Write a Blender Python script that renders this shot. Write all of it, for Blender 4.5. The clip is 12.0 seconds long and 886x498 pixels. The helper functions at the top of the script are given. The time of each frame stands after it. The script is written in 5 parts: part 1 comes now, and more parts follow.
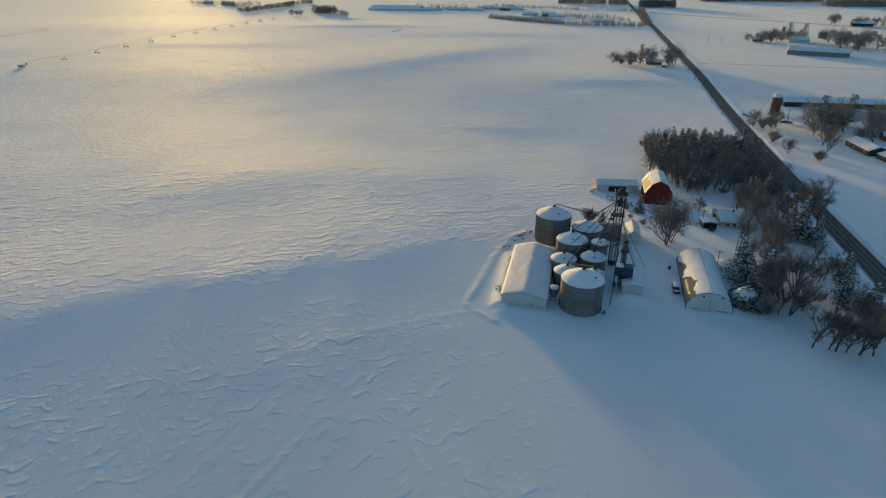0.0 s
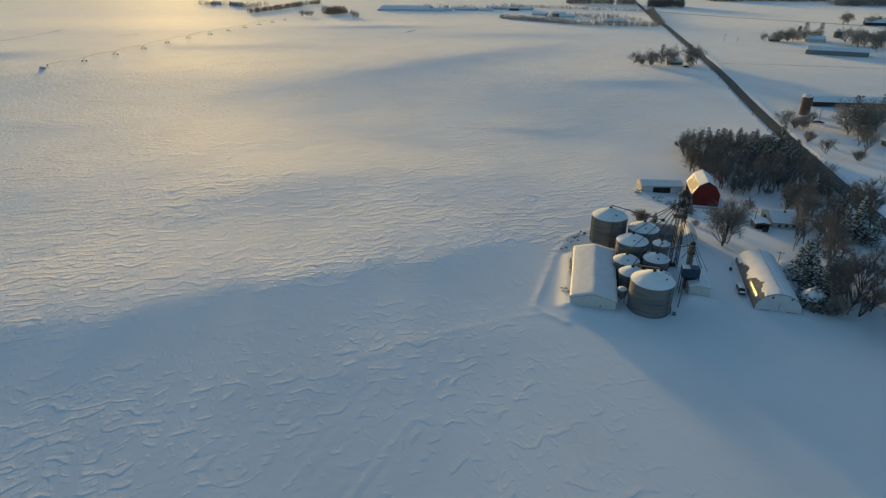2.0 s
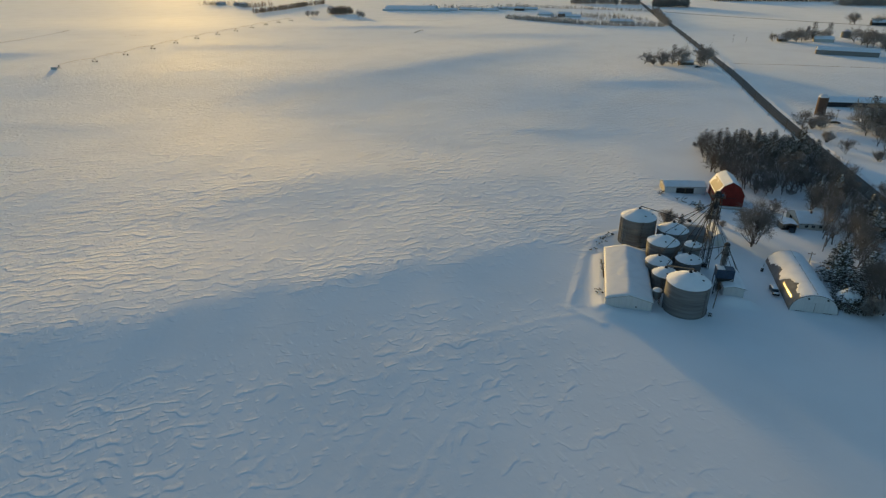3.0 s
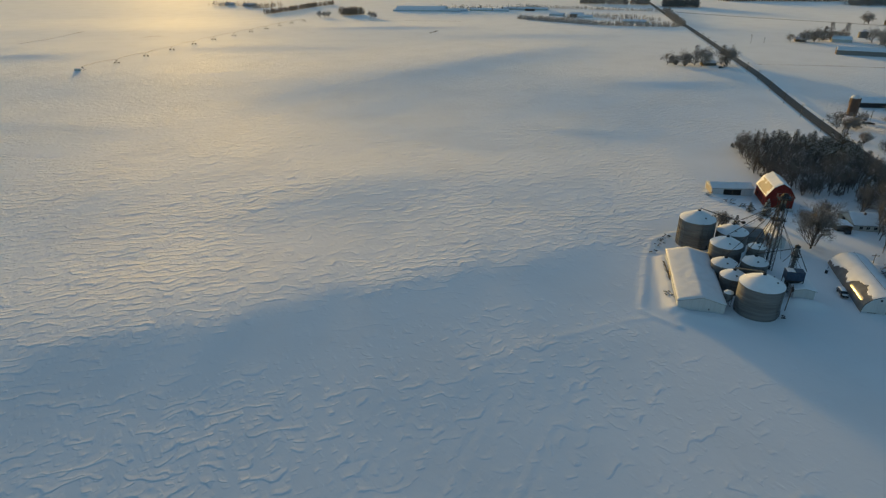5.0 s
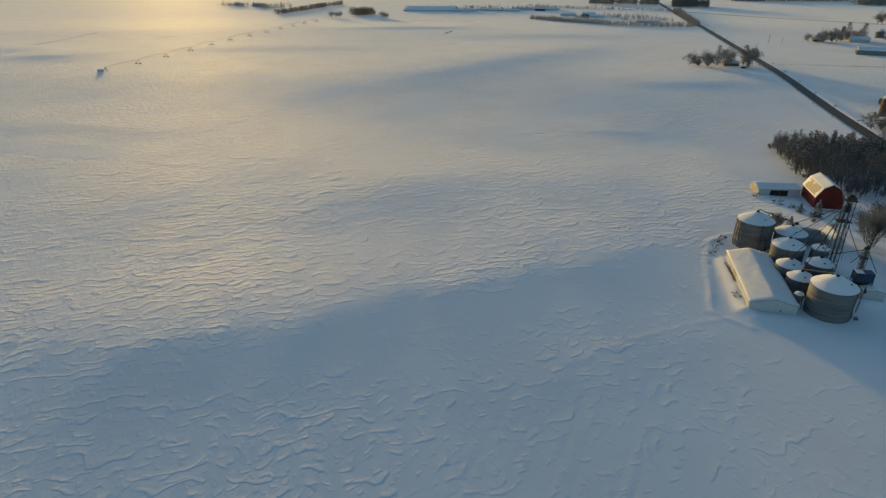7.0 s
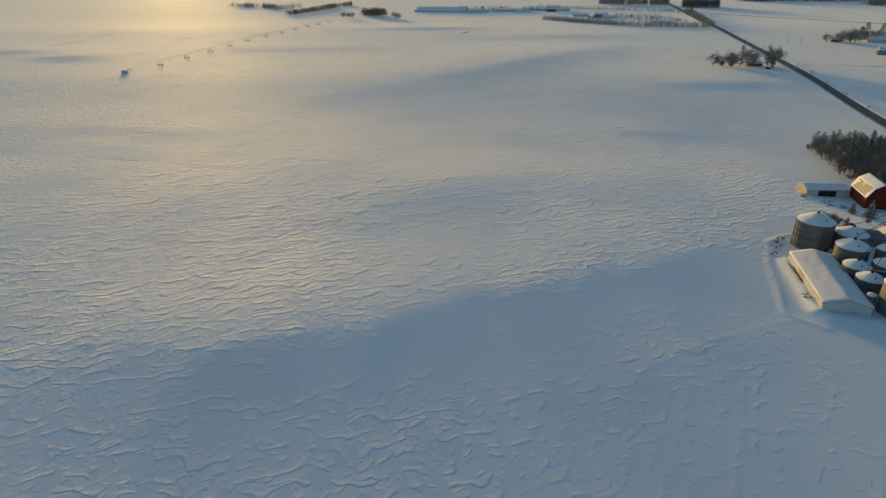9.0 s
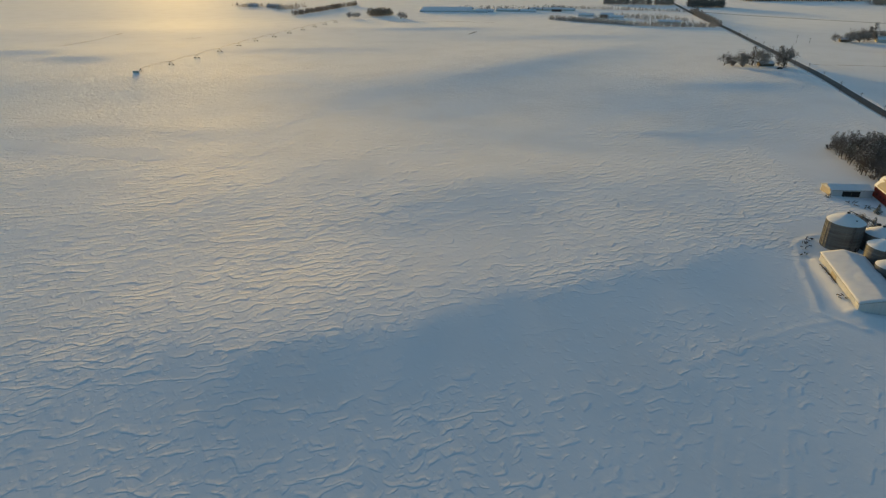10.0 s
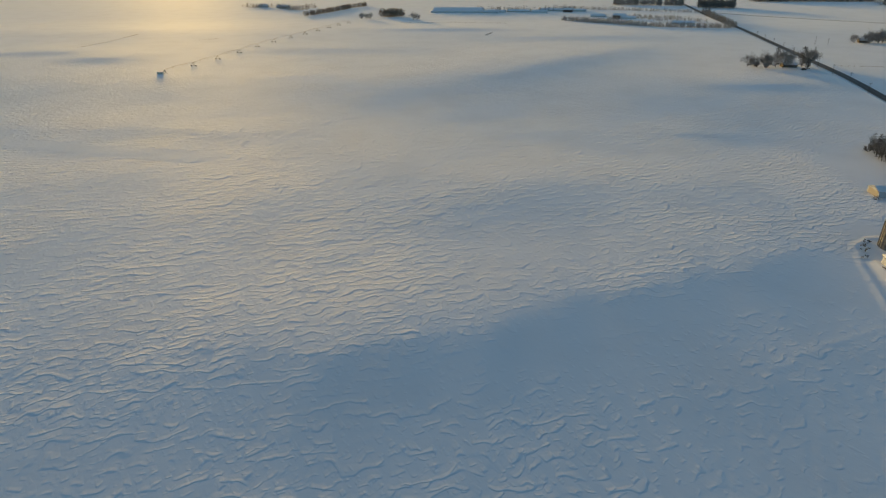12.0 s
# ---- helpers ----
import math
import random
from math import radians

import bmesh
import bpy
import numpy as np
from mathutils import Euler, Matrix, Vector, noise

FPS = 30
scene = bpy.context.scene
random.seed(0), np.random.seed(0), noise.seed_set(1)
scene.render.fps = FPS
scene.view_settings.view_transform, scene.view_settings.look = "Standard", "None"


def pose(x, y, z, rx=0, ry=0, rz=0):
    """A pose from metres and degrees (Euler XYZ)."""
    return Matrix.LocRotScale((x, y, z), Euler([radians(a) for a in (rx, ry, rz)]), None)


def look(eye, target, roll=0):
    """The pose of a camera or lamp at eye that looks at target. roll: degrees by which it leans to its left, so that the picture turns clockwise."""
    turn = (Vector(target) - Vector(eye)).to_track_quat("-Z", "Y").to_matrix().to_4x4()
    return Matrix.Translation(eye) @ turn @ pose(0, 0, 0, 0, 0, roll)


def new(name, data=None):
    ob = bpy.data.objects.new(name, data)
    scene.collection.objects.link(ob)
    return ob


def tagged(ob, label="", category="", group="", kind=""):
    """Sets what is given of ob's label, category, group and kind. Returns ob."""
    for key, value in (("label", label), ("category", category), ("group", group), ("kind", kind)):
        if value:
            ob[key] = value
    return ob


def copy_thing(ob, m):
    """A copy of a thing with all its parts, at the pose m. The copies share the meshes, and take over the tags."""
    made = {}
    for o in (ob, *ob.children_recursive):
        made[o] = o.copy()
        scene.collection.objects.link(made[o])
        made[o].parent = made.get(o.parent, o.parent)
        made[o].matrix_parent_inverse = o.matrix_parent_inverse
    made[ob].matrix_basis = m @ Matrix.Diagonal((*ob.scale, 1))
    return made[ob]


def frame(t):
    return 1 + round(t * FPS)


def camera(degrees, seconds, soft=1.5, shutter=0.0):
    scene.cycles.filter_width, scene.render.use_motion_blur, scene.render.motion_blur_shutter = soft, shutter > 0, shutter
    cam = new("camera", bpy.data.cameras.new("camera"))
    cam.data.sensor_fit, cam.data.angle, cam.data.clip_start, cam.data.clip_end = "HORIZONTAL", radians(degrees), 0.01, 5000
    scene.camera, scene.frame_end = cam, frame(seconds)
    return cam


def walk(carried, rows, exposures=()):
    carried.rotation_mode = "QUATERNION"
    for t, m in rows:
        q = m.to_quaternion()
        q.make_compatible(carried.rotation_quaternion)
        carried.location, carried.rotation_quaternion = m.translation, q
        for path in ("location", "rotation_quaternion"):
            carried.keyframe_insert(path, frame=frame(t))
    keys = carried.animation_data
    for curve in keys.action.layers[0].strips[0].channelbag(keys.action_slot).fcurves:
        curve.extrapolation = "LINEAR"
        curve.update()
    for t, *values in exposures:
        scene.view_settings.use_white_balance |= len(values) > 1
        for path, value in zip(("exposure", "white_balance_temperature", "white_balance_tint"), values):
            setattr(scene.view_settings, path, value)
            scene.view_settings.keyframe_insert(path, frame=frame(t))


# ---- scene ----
cam = camera(73.0, 12.0, soft=1.3)
METRES, EYE, TILT, LEAN, TURN = 122.0, 89.0, -25.85, 0.0, 0.0
ROWS = [
    (0.0, 0.0, 0.0, 0.0, 0.0, 0.0, -0.0),
    (0.5, -0.0389, -0.0008, 0.0015, -0.0, 0.0, 0.04),
    (1.0, -0.0791, -0.0017, 0.003, -0.01, 0.0, 0.08),
    (1.5, -0.1197, -0.0014, 0.0041, -0.02, 0.0, 0.13),
    (2.0, -0.1607, -0.0015, 0.0057, -0.02, -0.01, 0.17),
    (2.5, -0.2019, -0.0019, 0.0074, -0.02, -0.02, 0.18),
    (3.0, -0.2432, -0.0023, 0.009, -0.02, -0.02, 0.2),
    (5.0, -0.4117, -0.0041, 0.016, -0.01, -0.02, 0.27),
    (5.5, -0.4539, -0.0047, 0.018, -0.01, -0.04, 0.27),
    (6.0, -0.4932, -0.0046, 0.0192, -0.01, -0.05, 0.29),
    (6.5, -0.5355, -0.0043, 0.0203, -0.0, -0.04, 0.31),
    (7.0, -0.578, -0.0045, 0.0215, -0.01, -0.04, 0.31),
    (9.0, -0.7457, -0.0025, 0.0244, 0.05, 0.01, 0.36),
    (9.5, -0.7879, -0.0026, 0.0256, 0.05, 0.01, 0.37),
    (10.0, -0.8304, -0.0026, 0.0271, 0.05, 0.0, 0.37),
    (10.5, -0.8729, -0.0025, 0.029, 0.06, 0.01, 0.37),
    (11.0, -0.9152, -0.0027, 0.0309, 0.07, 0.01, 0.35),
    (11.5, -0.9572, -0.0028, 0.0328, 0.08, 0.02, 0.36),
    (12.0, -0.9993, -0.0033, 0.0351, 0.09, 0.02, 0.37),
]
walk(cam, [(t, pose(0, 0, EYE, TILT, LEAN, TURN) @ pose(METRES * x, METRES * y, METRES * z, 90 + pitch, roll, yaw)) for t, x, y, z, yaw, pitch, roll in ROWS], exposures=[(0.0, 1.31, 6500, 1.0), (3.0, 1.26, 6700, 1.0), (6.0, 1.2, 6850, 1.0), (9.0, 1.16, 6850, 1.0), (12.0, 1.13, 6650, 1.0)])

# world and light: a low winter sun ahead and to the left, under a clear pale sky
SUN_AZ, SUN_EL = -22.0, 3.8
world = bpy.data.worlds.new("winter_sky")
scene.world = world
world.use_nodes = True
wn = world.node_tree
sky = wn.nodes.new("ShaderNodeTexSky")
sky.sky_type, sky.sun_disc = "NISHITA", False
sky.sun_elevation, sky.sun_rotation = radians(SUN_EL), radians(SUN_AZ)
sky.air_density, sky.dust_density, sky.ozone_density = 1.0, 1.8, 2.5
wn.nodes["Background"].inputs["Strength"].default_value = 0.12
wn.links.new(sky.outputs[0], wn.nodes["Background"].inputs["Color"])
sun = new("sun", bpy.data.lights.new("sun", "SUN"))
sun.data.energy, sun.data.angle, sun.data.color = 1.36, radians(6.0), (1.0, 0.61, 0.17)
sun_way = Vector((math.sin(radians(SUN_AZ)) * math.cos(radians(SUN_EL)), math.cos(radians(SUN_AZ)) * math.cos(radians(SUN_EL)), math.sin(radians(SUN_EL))))
sun.matrix_world = look(Vector((0, 0, 300)) + sun_way * 100, (0, 0, 300))


# ---- materials ----
def material(name, colour, rough=0.8, metal=0.0, spec=0.3, vary=0.0, scale=1.0, bump=0.0, bump_scale=8.0, second=None, mix=(0.45, 0.65), stretch=(1, 1, 1), island=0.0):
    m = bpy.data.materials.new(name)
    m.use_nodes = True
    nt = m.node_tree
    bsdf = nt.nodes["Principled BSDF"]
    bsdf.inputs["Roughness"].default_value = rough
    bsdf.inputs["Metallic"].default_value = metal
    bsdf.inputs["Specular IOR Level"].default_value = spec
    where = nt.nodes.new("ShaderNodeTexCoord")
    place = nt.nodes.new("ShaderNodeMapping")
    place.inputs["Scale"].default_value = stretch
    nt.links.new(where.outputs["Object"], place.inputs[0])
    grain = nt.nodes.new("ShaderNodeTexNoise")
    grain.inputs["Scale"].default_value = scale
    grain.inputs["Detail"].default_value = 6
    nt.links.new(place.outputs[0], grain.inputs["Vector"])
    ramp = nt.nodes.new("ShaderNodeValToRGB")
    ramp.color_ramp.elements[0].position, ramp.color_ramp.elements[1].position = mix
    other = second or [c * (1 - vary) for c in colour]
    ramp.color_ramp.elements[0].color = (*colour, 1)
    ramp.color_ramp.elements[1].color = (*other, 1)
    nt.links.new(grain.outputs[0], ramp.inputs[0])
    out = ramp.outputs[0]
    info = nt.nodes.new("ShaderNodeObjectInfo")
    hsv = nt.nodes.new("ShaderNodeHueSaturation")
    span = nt.nodes.new("ShaderNodeMapRange")
    span.inputs["To Min"].default_value, span.inputs["To Max"].default_value = 1 - max(0.08, island), 1 + max(0.08, island)
    nt.links.new(info.outputs["Random"], span.inputs[0])
    nt.links.new(span.outputs[0], hsv.inputs["Value"])
    nt.links.new(out, hsv.inputs["Color"])
    nt.links.new(hsv.outputs[0], bsdf.inputs["Base Color"])
    if bump:
        fine = nt.nodes.new("ShaderNodeTexNoise")
        fine.inputs["Scale"].default_value = bump_scale
        fine.inputs["Detail"].default_value = 5
        nt.links.new(place.outputs[0], fine.inputs["Vector"])
        b = nt.nodes.new("ShaderNodeBump")
        b.inputs["Strength"].default_value = 0.6
        b.inputs["Distance"].default_value = bump
        nt.links.new(fine.outputs[0], b.inputs["Height"])
        nt.links.new(b.outputs[0], bsdf.inputs["Normal"])
    return m


def field_snow():
    """Wind-packed snow: short tongues with a steep lee edge between the larger drifts, and fine grain; as strong as the mesh's relief value."""
    m = material("snow", (0.82, 0.84, 0.87), 0.82, spec=0.95, vary=0.05, scale=0.03)
    nt = m.node_tree
    bsdf = nt.nodes["Principled BSDF"]
    bsdf.inputs["Sheen Weight"].default_value = 0.16
    bsdf.inputs["Sheen Roughness"].default_value = 0.4
    where = nt.nodes["Texture Coordinate"]
    relief = nt.nodes.new("ShaderNodeAttribute")
    relief.attribute_name = "relief"

    def calc(kind, a, b=None, c=None):
        n = nt.nodes.new("ShaderNodeMath")
        n.operation = kind
        for socket, value in zip(n.inputs, (a, b, c)):
            if value is None:
                continue
            if isinstance(value, (int, float)):
                socket.default_value = value
            else:
                nt.links.new(value, socket)
        return n.outputs[0]

    def speckle(vector, scale, detail):
        n = nt.nodes.new("ShaderNodeTexNoise")
        n.inputs["Scale"].default_value = scale
        n.inputs["Detail"].default_value = detail
        nt.links.new(vector, n.inputs["Vector"])
        return n.outputs[0]

    def joined(x, y):
        n = nt.nodes.new("ShaderNodeCombineXYZ")
        nt.links.new(x, n.inputs[0])
        nt.links.new(y, n.inputs[1])
        return n.outputs[0]

    normal = None
    # each crest rises on a steep lee edge, falls slowly behind, and breaks off into short lengths
    for turn, gap, length, deep, low, high in TONGUES:
        place = nt.nodes.new("ShaderNodeMapping")
        place.vector_type = "TEXTURE"
        place.inputs["Rotation"].default_value = (0, 0, radians(turn))
        place.inputs["Location"].default_value = (7 * gap, 3 * gap, 0)
        nt.links.new(where.outputs["Object"], place.inputs[0])
        split = nt.nodes.new("ShaderNodeSeparateXYZ")
        nt.links.new(place.outputs[0], split.inputs[0])
        sway = speckle(place.outputs[0], 0.4 / gap, 2)
        phase = calc("MULTIPLY_ADD", sway, 3.0, calc("DIVIDE", split.outputs[1], gap))
        row = calc("FLOOR", phase)
        f = calc("SUBTRACT", phase, row)
        rise = nt.nodes.new("ShaderNodeValToRGB")
        rise.color_ramp.interpolation = "EASE"
        els = rise.color_ramp.elements
        els[0].position, els[0].color = 0.0, (0, 0, 0, 1)
        els[1].position, els[1].color = 1.0, (0, 0, 0, 1)
        els.new(0.15).color = (1, 1, 1, 1)
        els.new(0.48).color = (0.3, 0.3, 0.3, 1)
        nt.links.new(f, rise.inputs[0])
        along = calc("MULTIPLY_ADD", row, 17.3, calc("DIVIDE", split.outputs[0], length))
        piece = speckle(joined(along, calc("MULTIPLY", row, 3.7)), 1.0, 1)
        keep = nt.nodes.new("ShaderNodeMapRange")
        keep.interpolation_type = "SMOOTHSTEP"
        keep.inputs["From Min"].default_value, keep.inputs["From Max"].default_value = low, high
        nt.links.new(calc("MULTIPLY_ADD", relief.outputs["Fac"], 0.16, calc("SUBTRACT", piece, 0.14)), keep.inputs[0])
        bump = nt.nodes.new("ShaderNodeBump")
        bump.inputs["Strength"].default_value = 1.0
        bump.inputs["Distance"].default_value = deep
        nt.links.new(calc("MULTIPLY", calc("MULTIPLY", rise.outputs[0], keep.outputs[0]), calc("MINIMUM", calc("MULTIPLY", relief.outputs["Fac"], 1.15), 2.0)), bump.inputs["Height"])
        if normal:
            nt.links.new(normal, bump.inputs["Normal"])
        normal = bump.outputs[0]
    grain = nt.nodes.new("ShaderNodeBump")
    grain.inputs["Strength"].default_value = 0.5
    grain.inputs["Distance"].default_value = 0.05
    nt.links.new(speckle(where.outputs["Object"], 0.55, 5), grain.inputs["Height"])
    nt.links.new(normal, grain.inputs["Normal"])
    nt.links.new(grain.outputs[0], bsdf.inputs["Normal"])
    return m


# turn, spacing and length of the crests, their height, and how sparse they are
TONGUES = ((11, 4.2, 4.7, 0.15, 0.41, 0.54), (33, 2.9, 2.2, 0.11, 0.44, 0.6), (46, 2.0, 1.5, 0.05, 0.46, 0.62))
SNOW = field_snow()
ROOF_SNOW = material("roof_snow", (0.83, 0.85, 0.88), 0.6, spec=0.3, vary=0.06, scale=0.4, bump=0.06, bump_scale=1.2)
STEEL = material("galvanized_steel", (0.205, 0.212, 0.218), 0.62, 0.25, 0.35, second=(0.125, 0.125, 0.127), scale=0.8, mix=(0.4, 0.68), bump=0.01, bump_scale=4, stretch=(0.12, 0.12, 1.5))
DARK_STEEL = material("dark_steel", (0.04, 0.042, 0.045), 0.75, 0.0, 0.3, vary=0.4, scale=1.5)
WHITE_METAL = material("white_sheet_metal", (0.60, 0.62, 0.64), 0.6, 0.0, 0.3, vary=0.08, scale=0.6, bump=0.01, bump_scale=5, stretch=(6, 6, 0.3))
RED = material("red_barn_boards", (0.22, 0.026, 0.02), 0.75, vary=0.35, scale=1.6, bump=0.02, bump_scale=4, stretch=(3, 3, 0.2))
# near-black: shade inside openings put into the colour; small dark fittings use it too
DARK = material("dark_interior", (0.025, 0.024, 0.023), 0.9, vary=0.3)
GLASS = material("window_glass", (0.02, 0.025, 0.03), 0.08, 0.0, 0.5)
ASPHALT = None
TAN = material("tan_siding", (0.48, 0.42, 0.32), 0.7, vary=0.12, scale=1.0, bump=0.01, bump_scale=3, stretch=(0.2, 0.2, 6))
PALE = material("pale_siding", (0.58, 0.57, 0.53), 0.65, vary=0.12, scale=1.0, bump=0.01, bump_scale=3, stretch=(0.2, 0.2, 6))
GREY_SIDING = material("grey_brown_siding", (0.26, 0.25, 0.235), 0.75, vary=0.2, scale=0.5, bump=0.01, bump_scale=3, stretch=(0.2, 0.2, 6))
GREEN_WALL = material("dark_green_siding", (0.035, 0.052, 0.045), 0.7, vary=0.3, scale=1.0)
BLUE = material("blue_painted_steel", (0.028, 0.065, 0.13), 0.5, 0.1, 0.5, vary=0.35, scale=1.2)
WOOD = material("weathered_wood", (0.16, 0.125, 0.09), 0.85, vary=0.45, scale=2.0, bump=0.01, bump_scale=6, stretch=(3, 3, 0.3))
PLANK = material("pale_plank", (0.36, 0.29, 0.21), 0.8, vary=0.3, scale=1.5)
BARK = material("bark", (0.125, 0.113, 0.105), 0.9, vary=0.4, scale=3.0, bump=0.02, bump_scale=10, island=0.25)
# twig grey lifted above bark: thin haze put into the colour
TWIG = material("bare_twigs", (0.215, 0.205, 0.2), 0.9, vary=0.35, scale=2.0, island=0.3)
# paler copy for far trees and woods: distance haze put into the colour
HAZED_TWIG = material("hazed_grey_twigs", (0.33, 0.31, 0.29), 0.9, vary=0.35, scale=2.0, island=0.25)
# brown twigs made paler and warmer: distance haze put into the colour
BROWN_HAZE = material("hazed_brown_twigs", (0.40, 0.31, 0.23), 0.9, vary=0.3, scale=1.0, island=0.2)
NEEDLE = material("pine_needles", (0.12, 0.125, 0.105), 0.75, second=(0.09, 0.085, 0.06), scale=1.2, island=0.3)
BROWN_NEEDLE = material("winter_pine_needles", (0.175, 0.155, 0.14), 0.8, second=(0.11, 0.105, 0.09), scale=0.9, island=0.3)
# pale twigs: distance haze put into the colour of far belts, frost on shrubs
FROST_HAZE = material("frosted_and_hazed_twigs", (0.46, 0.42, 0.39), 0.9, second=(0.22, 0.195, 0.175), scale=1.0, island=0.25)
BRICK = material("brown_silo_blocks", (0.15, 0.095, 0.07), 0.8, vary=0.3, scale=1.2, bump=0.02, bump_scale=3)
RUBBER = material("black_rubber", (0.02, 0.02, 0.02), 0.8)
GLINT_FILM = material("glossy_glint_film", (0.30, 0.28, 0.24), 0.14, 0.0, 0.6, vary=0.3, scale=0.7, bump=0.04, bump_scale=1.6)
FILM = material("greenhouse_film", (0.24, 0.25, 0.26), 0.9, 0.0, 0.05, second=(0.16, 0.165, 0.17), scale=0.25, mix=(0.35, 0.7), bump=0.03, bump_scale=0.9)
CAR = material("dark_car_paint", (0.03, 0.035, 0.045), 0.25, 0.3, 0.6)
FAR_ROOF = material("far_pale_roof", (0.72, 0.74, 0.76), 0.6, vary=0.08, scale=0.1)


# ---- building helpers ----
def smooth(a, b, v):
    s = np.clip((v - a) / (b - a), 0.0, 1.0)
    return s * s * (3 - 2 * s)


def hill(x, y, cx, cy, sx, sy, turn=0.0):
    c, s = np.cos(np.radians(turn)), np.sin(np.radians(turn))
    u, v = (x - cx) * c + (y - cy) * s, -(x - cx) * s + (y - cy) * c
    return np.exp(-(u / sx) ** 2 - (v / sy) ** 2)


ROAD_X, ROAD_SLOPE = 101.0, 0.2175
FARM_TURN = -12.3


def road_x(y):
    return ROAD_X + ROAD_SLOPE * y


def ridge_y(x):
    """The line of the low ridge that shades the hollow in front of it."""
    y = np.interp(x, [-260, -182, -147, -116, -90, -62, -36, -10, 13, 40], [124, 131, 136, 144.5, 150.5, 164.5, 177, 186, 192, 203])
    return y + 3.0 * np.sin(x / 17.0) + 2.2 * np.sin(x / 7.3 + 1) + 1.0 * np.sin(x / 3.4)


def land(x, y):
    """The lie of the land, without the drifts."""
    x, y = np.asarray(x, float), np.asarray(y, float)
    d = y - ridge_y(x)
    ridge = np.where(d < 0, np.exp(0.268 - 1.2 * np.sqrt((d / 36.0) ** 2 + 0.05)), np.exp(-(d / 46.0) ** 2))
    z = 1.95 * smooth(34, -34, x) * (0.12 + 0.88 * smooth(-235, -135, x)) * ridge
    z = z + 0.1 * hill(x, y, -32, 124, 45, 9, 20)
    z = z - 0.024 * np.clip(9 * np.log1p(np.exp(np.clip((132 - y) / 9, -30, 30))), 0, 75) * (0.3 + 0.7 * smooth(18, -26, x))
    z = z + 1.4 * hill(x, y, -70, 256, 90, 40)
    # the yard falls gently away from the barn
    z = z + 0.9 * smooth(50, 62, x) * smooth(112, 96, x) * np.where(y < 200, smooth(125, 200, y) * 2 - 1, 1 - smooth(205, 238, y)) * smooth(110, 140, y)
    z = z + 3.4 * smooth(370, 540, y) * (1 - smooth(850, 1150, y))
    z = z - 2.4 * hill(x, y, 104, 226, 42, 34) - 3.2 * hill(x, y, 88, 322, 66, 70)
    # long swells in the far field, steeper on their shaded side
    u = (x + 19) * 0.72 + (y - 599) * 0.694
    v = -(x + 19) * 0.694 + (y - 599) * 0.72
    z = z + 3.3 * np.exp(-(u / 140) ** 2 - (v / np.where(v > 0, 95.0, 46.0)) ** 2)
    for cx, cy, sx, near, far, high in ((28, 352, 26, 9, 30, 0.4), (135, 482, 50, 18, 60, 1.2), (-475, 640, 45, 24, 60, 1.9), (-250, 700, 90, 24, 70, 1.1), (-120, 905, 90, 20, 70, 1.6), (60, 800, 110, 30, 80, 1.3), (-560, 690, 60, 22, 60, 1.5), (-330, 372, 90, 20, 50, 0.85)):
        d = y - cy + 0.05 * (x - cx)
        z = z + high * np.exp(-((x - cx) / sx) ** 2 - (d / np.where(d > 0, far, near)) ** 2)
    return z


def gz(x, y):
    return float(land(x, y))


def lattice_noise(x, y, seed):
    ix, iy = np.floor(x).astype(np.int64), np.floor(y).astype(np.int64)
    fx, fy = x - ix, y - iy

    def corner(i, j):
        n = ((ix + i) * 374761393 + (iy + j) * 668265263 + seed * 974634777) & 0xFFFFFFFF
        n = ((n ^ (n >> 13)) * 1274126177) & 0xFFFFFFFF
        a = ((n ^ (n >> 16)) & 0xFFFF) * (2 * np.pi / 65536)
        return np.cos(a) * (fx - i) + np.sin(a) * (fy - j)

    u, v = fx * fx * fx * (fx * (fx * 6 - 15) + 10), fy * fy * fy * (fy * (fy * 6 - 15) + 10)
    low = corner(0, 0) * (1 - u) + corner(1, 0) * u
    high = corner(0, 1) * (1 - u) + corner(1, 1) * u
    return (low * (1 - v) + high * v) * 1.5


def near_line(x, y, points):
    best = np.full(np.shape(x), 1e9)
    for (ax, ay), (bx, by) in zip(points, points[1:]):
        dx, dy = bx - ax, by - ay
        s = np.clip(((x - ax) * dx + (y - ay) * dy) / (dx * dx + dy * dy), 0, 1)
        best = np.minimum(best, np.hypot(x - ax - s * dx, y - ay - s * dy))
    return best


BERM = [(39, 201.6), (33, 200.3), (25, 194.5), (18, 180), (12.5, 163.9), (8, 151), (6.5, 147), (9, 143.5), (14, 138.5)]
SMOOTH_STRIP = [(-420, 349), (-351, 331), (-212, 296), (-175, 287)]
PLOUGH_EDGE = [(-40, 123), (-32, 126), (-24, 132), (-8, 138), (7, 143)]
# turn, spacing and length of the wind crests, their height, and the distance over which they fade out
CRESTS = ((10, 6.2, 6.0, 0.05, 500, 900), (4, 10.5, 13.0, 0.05, 900, 1400))


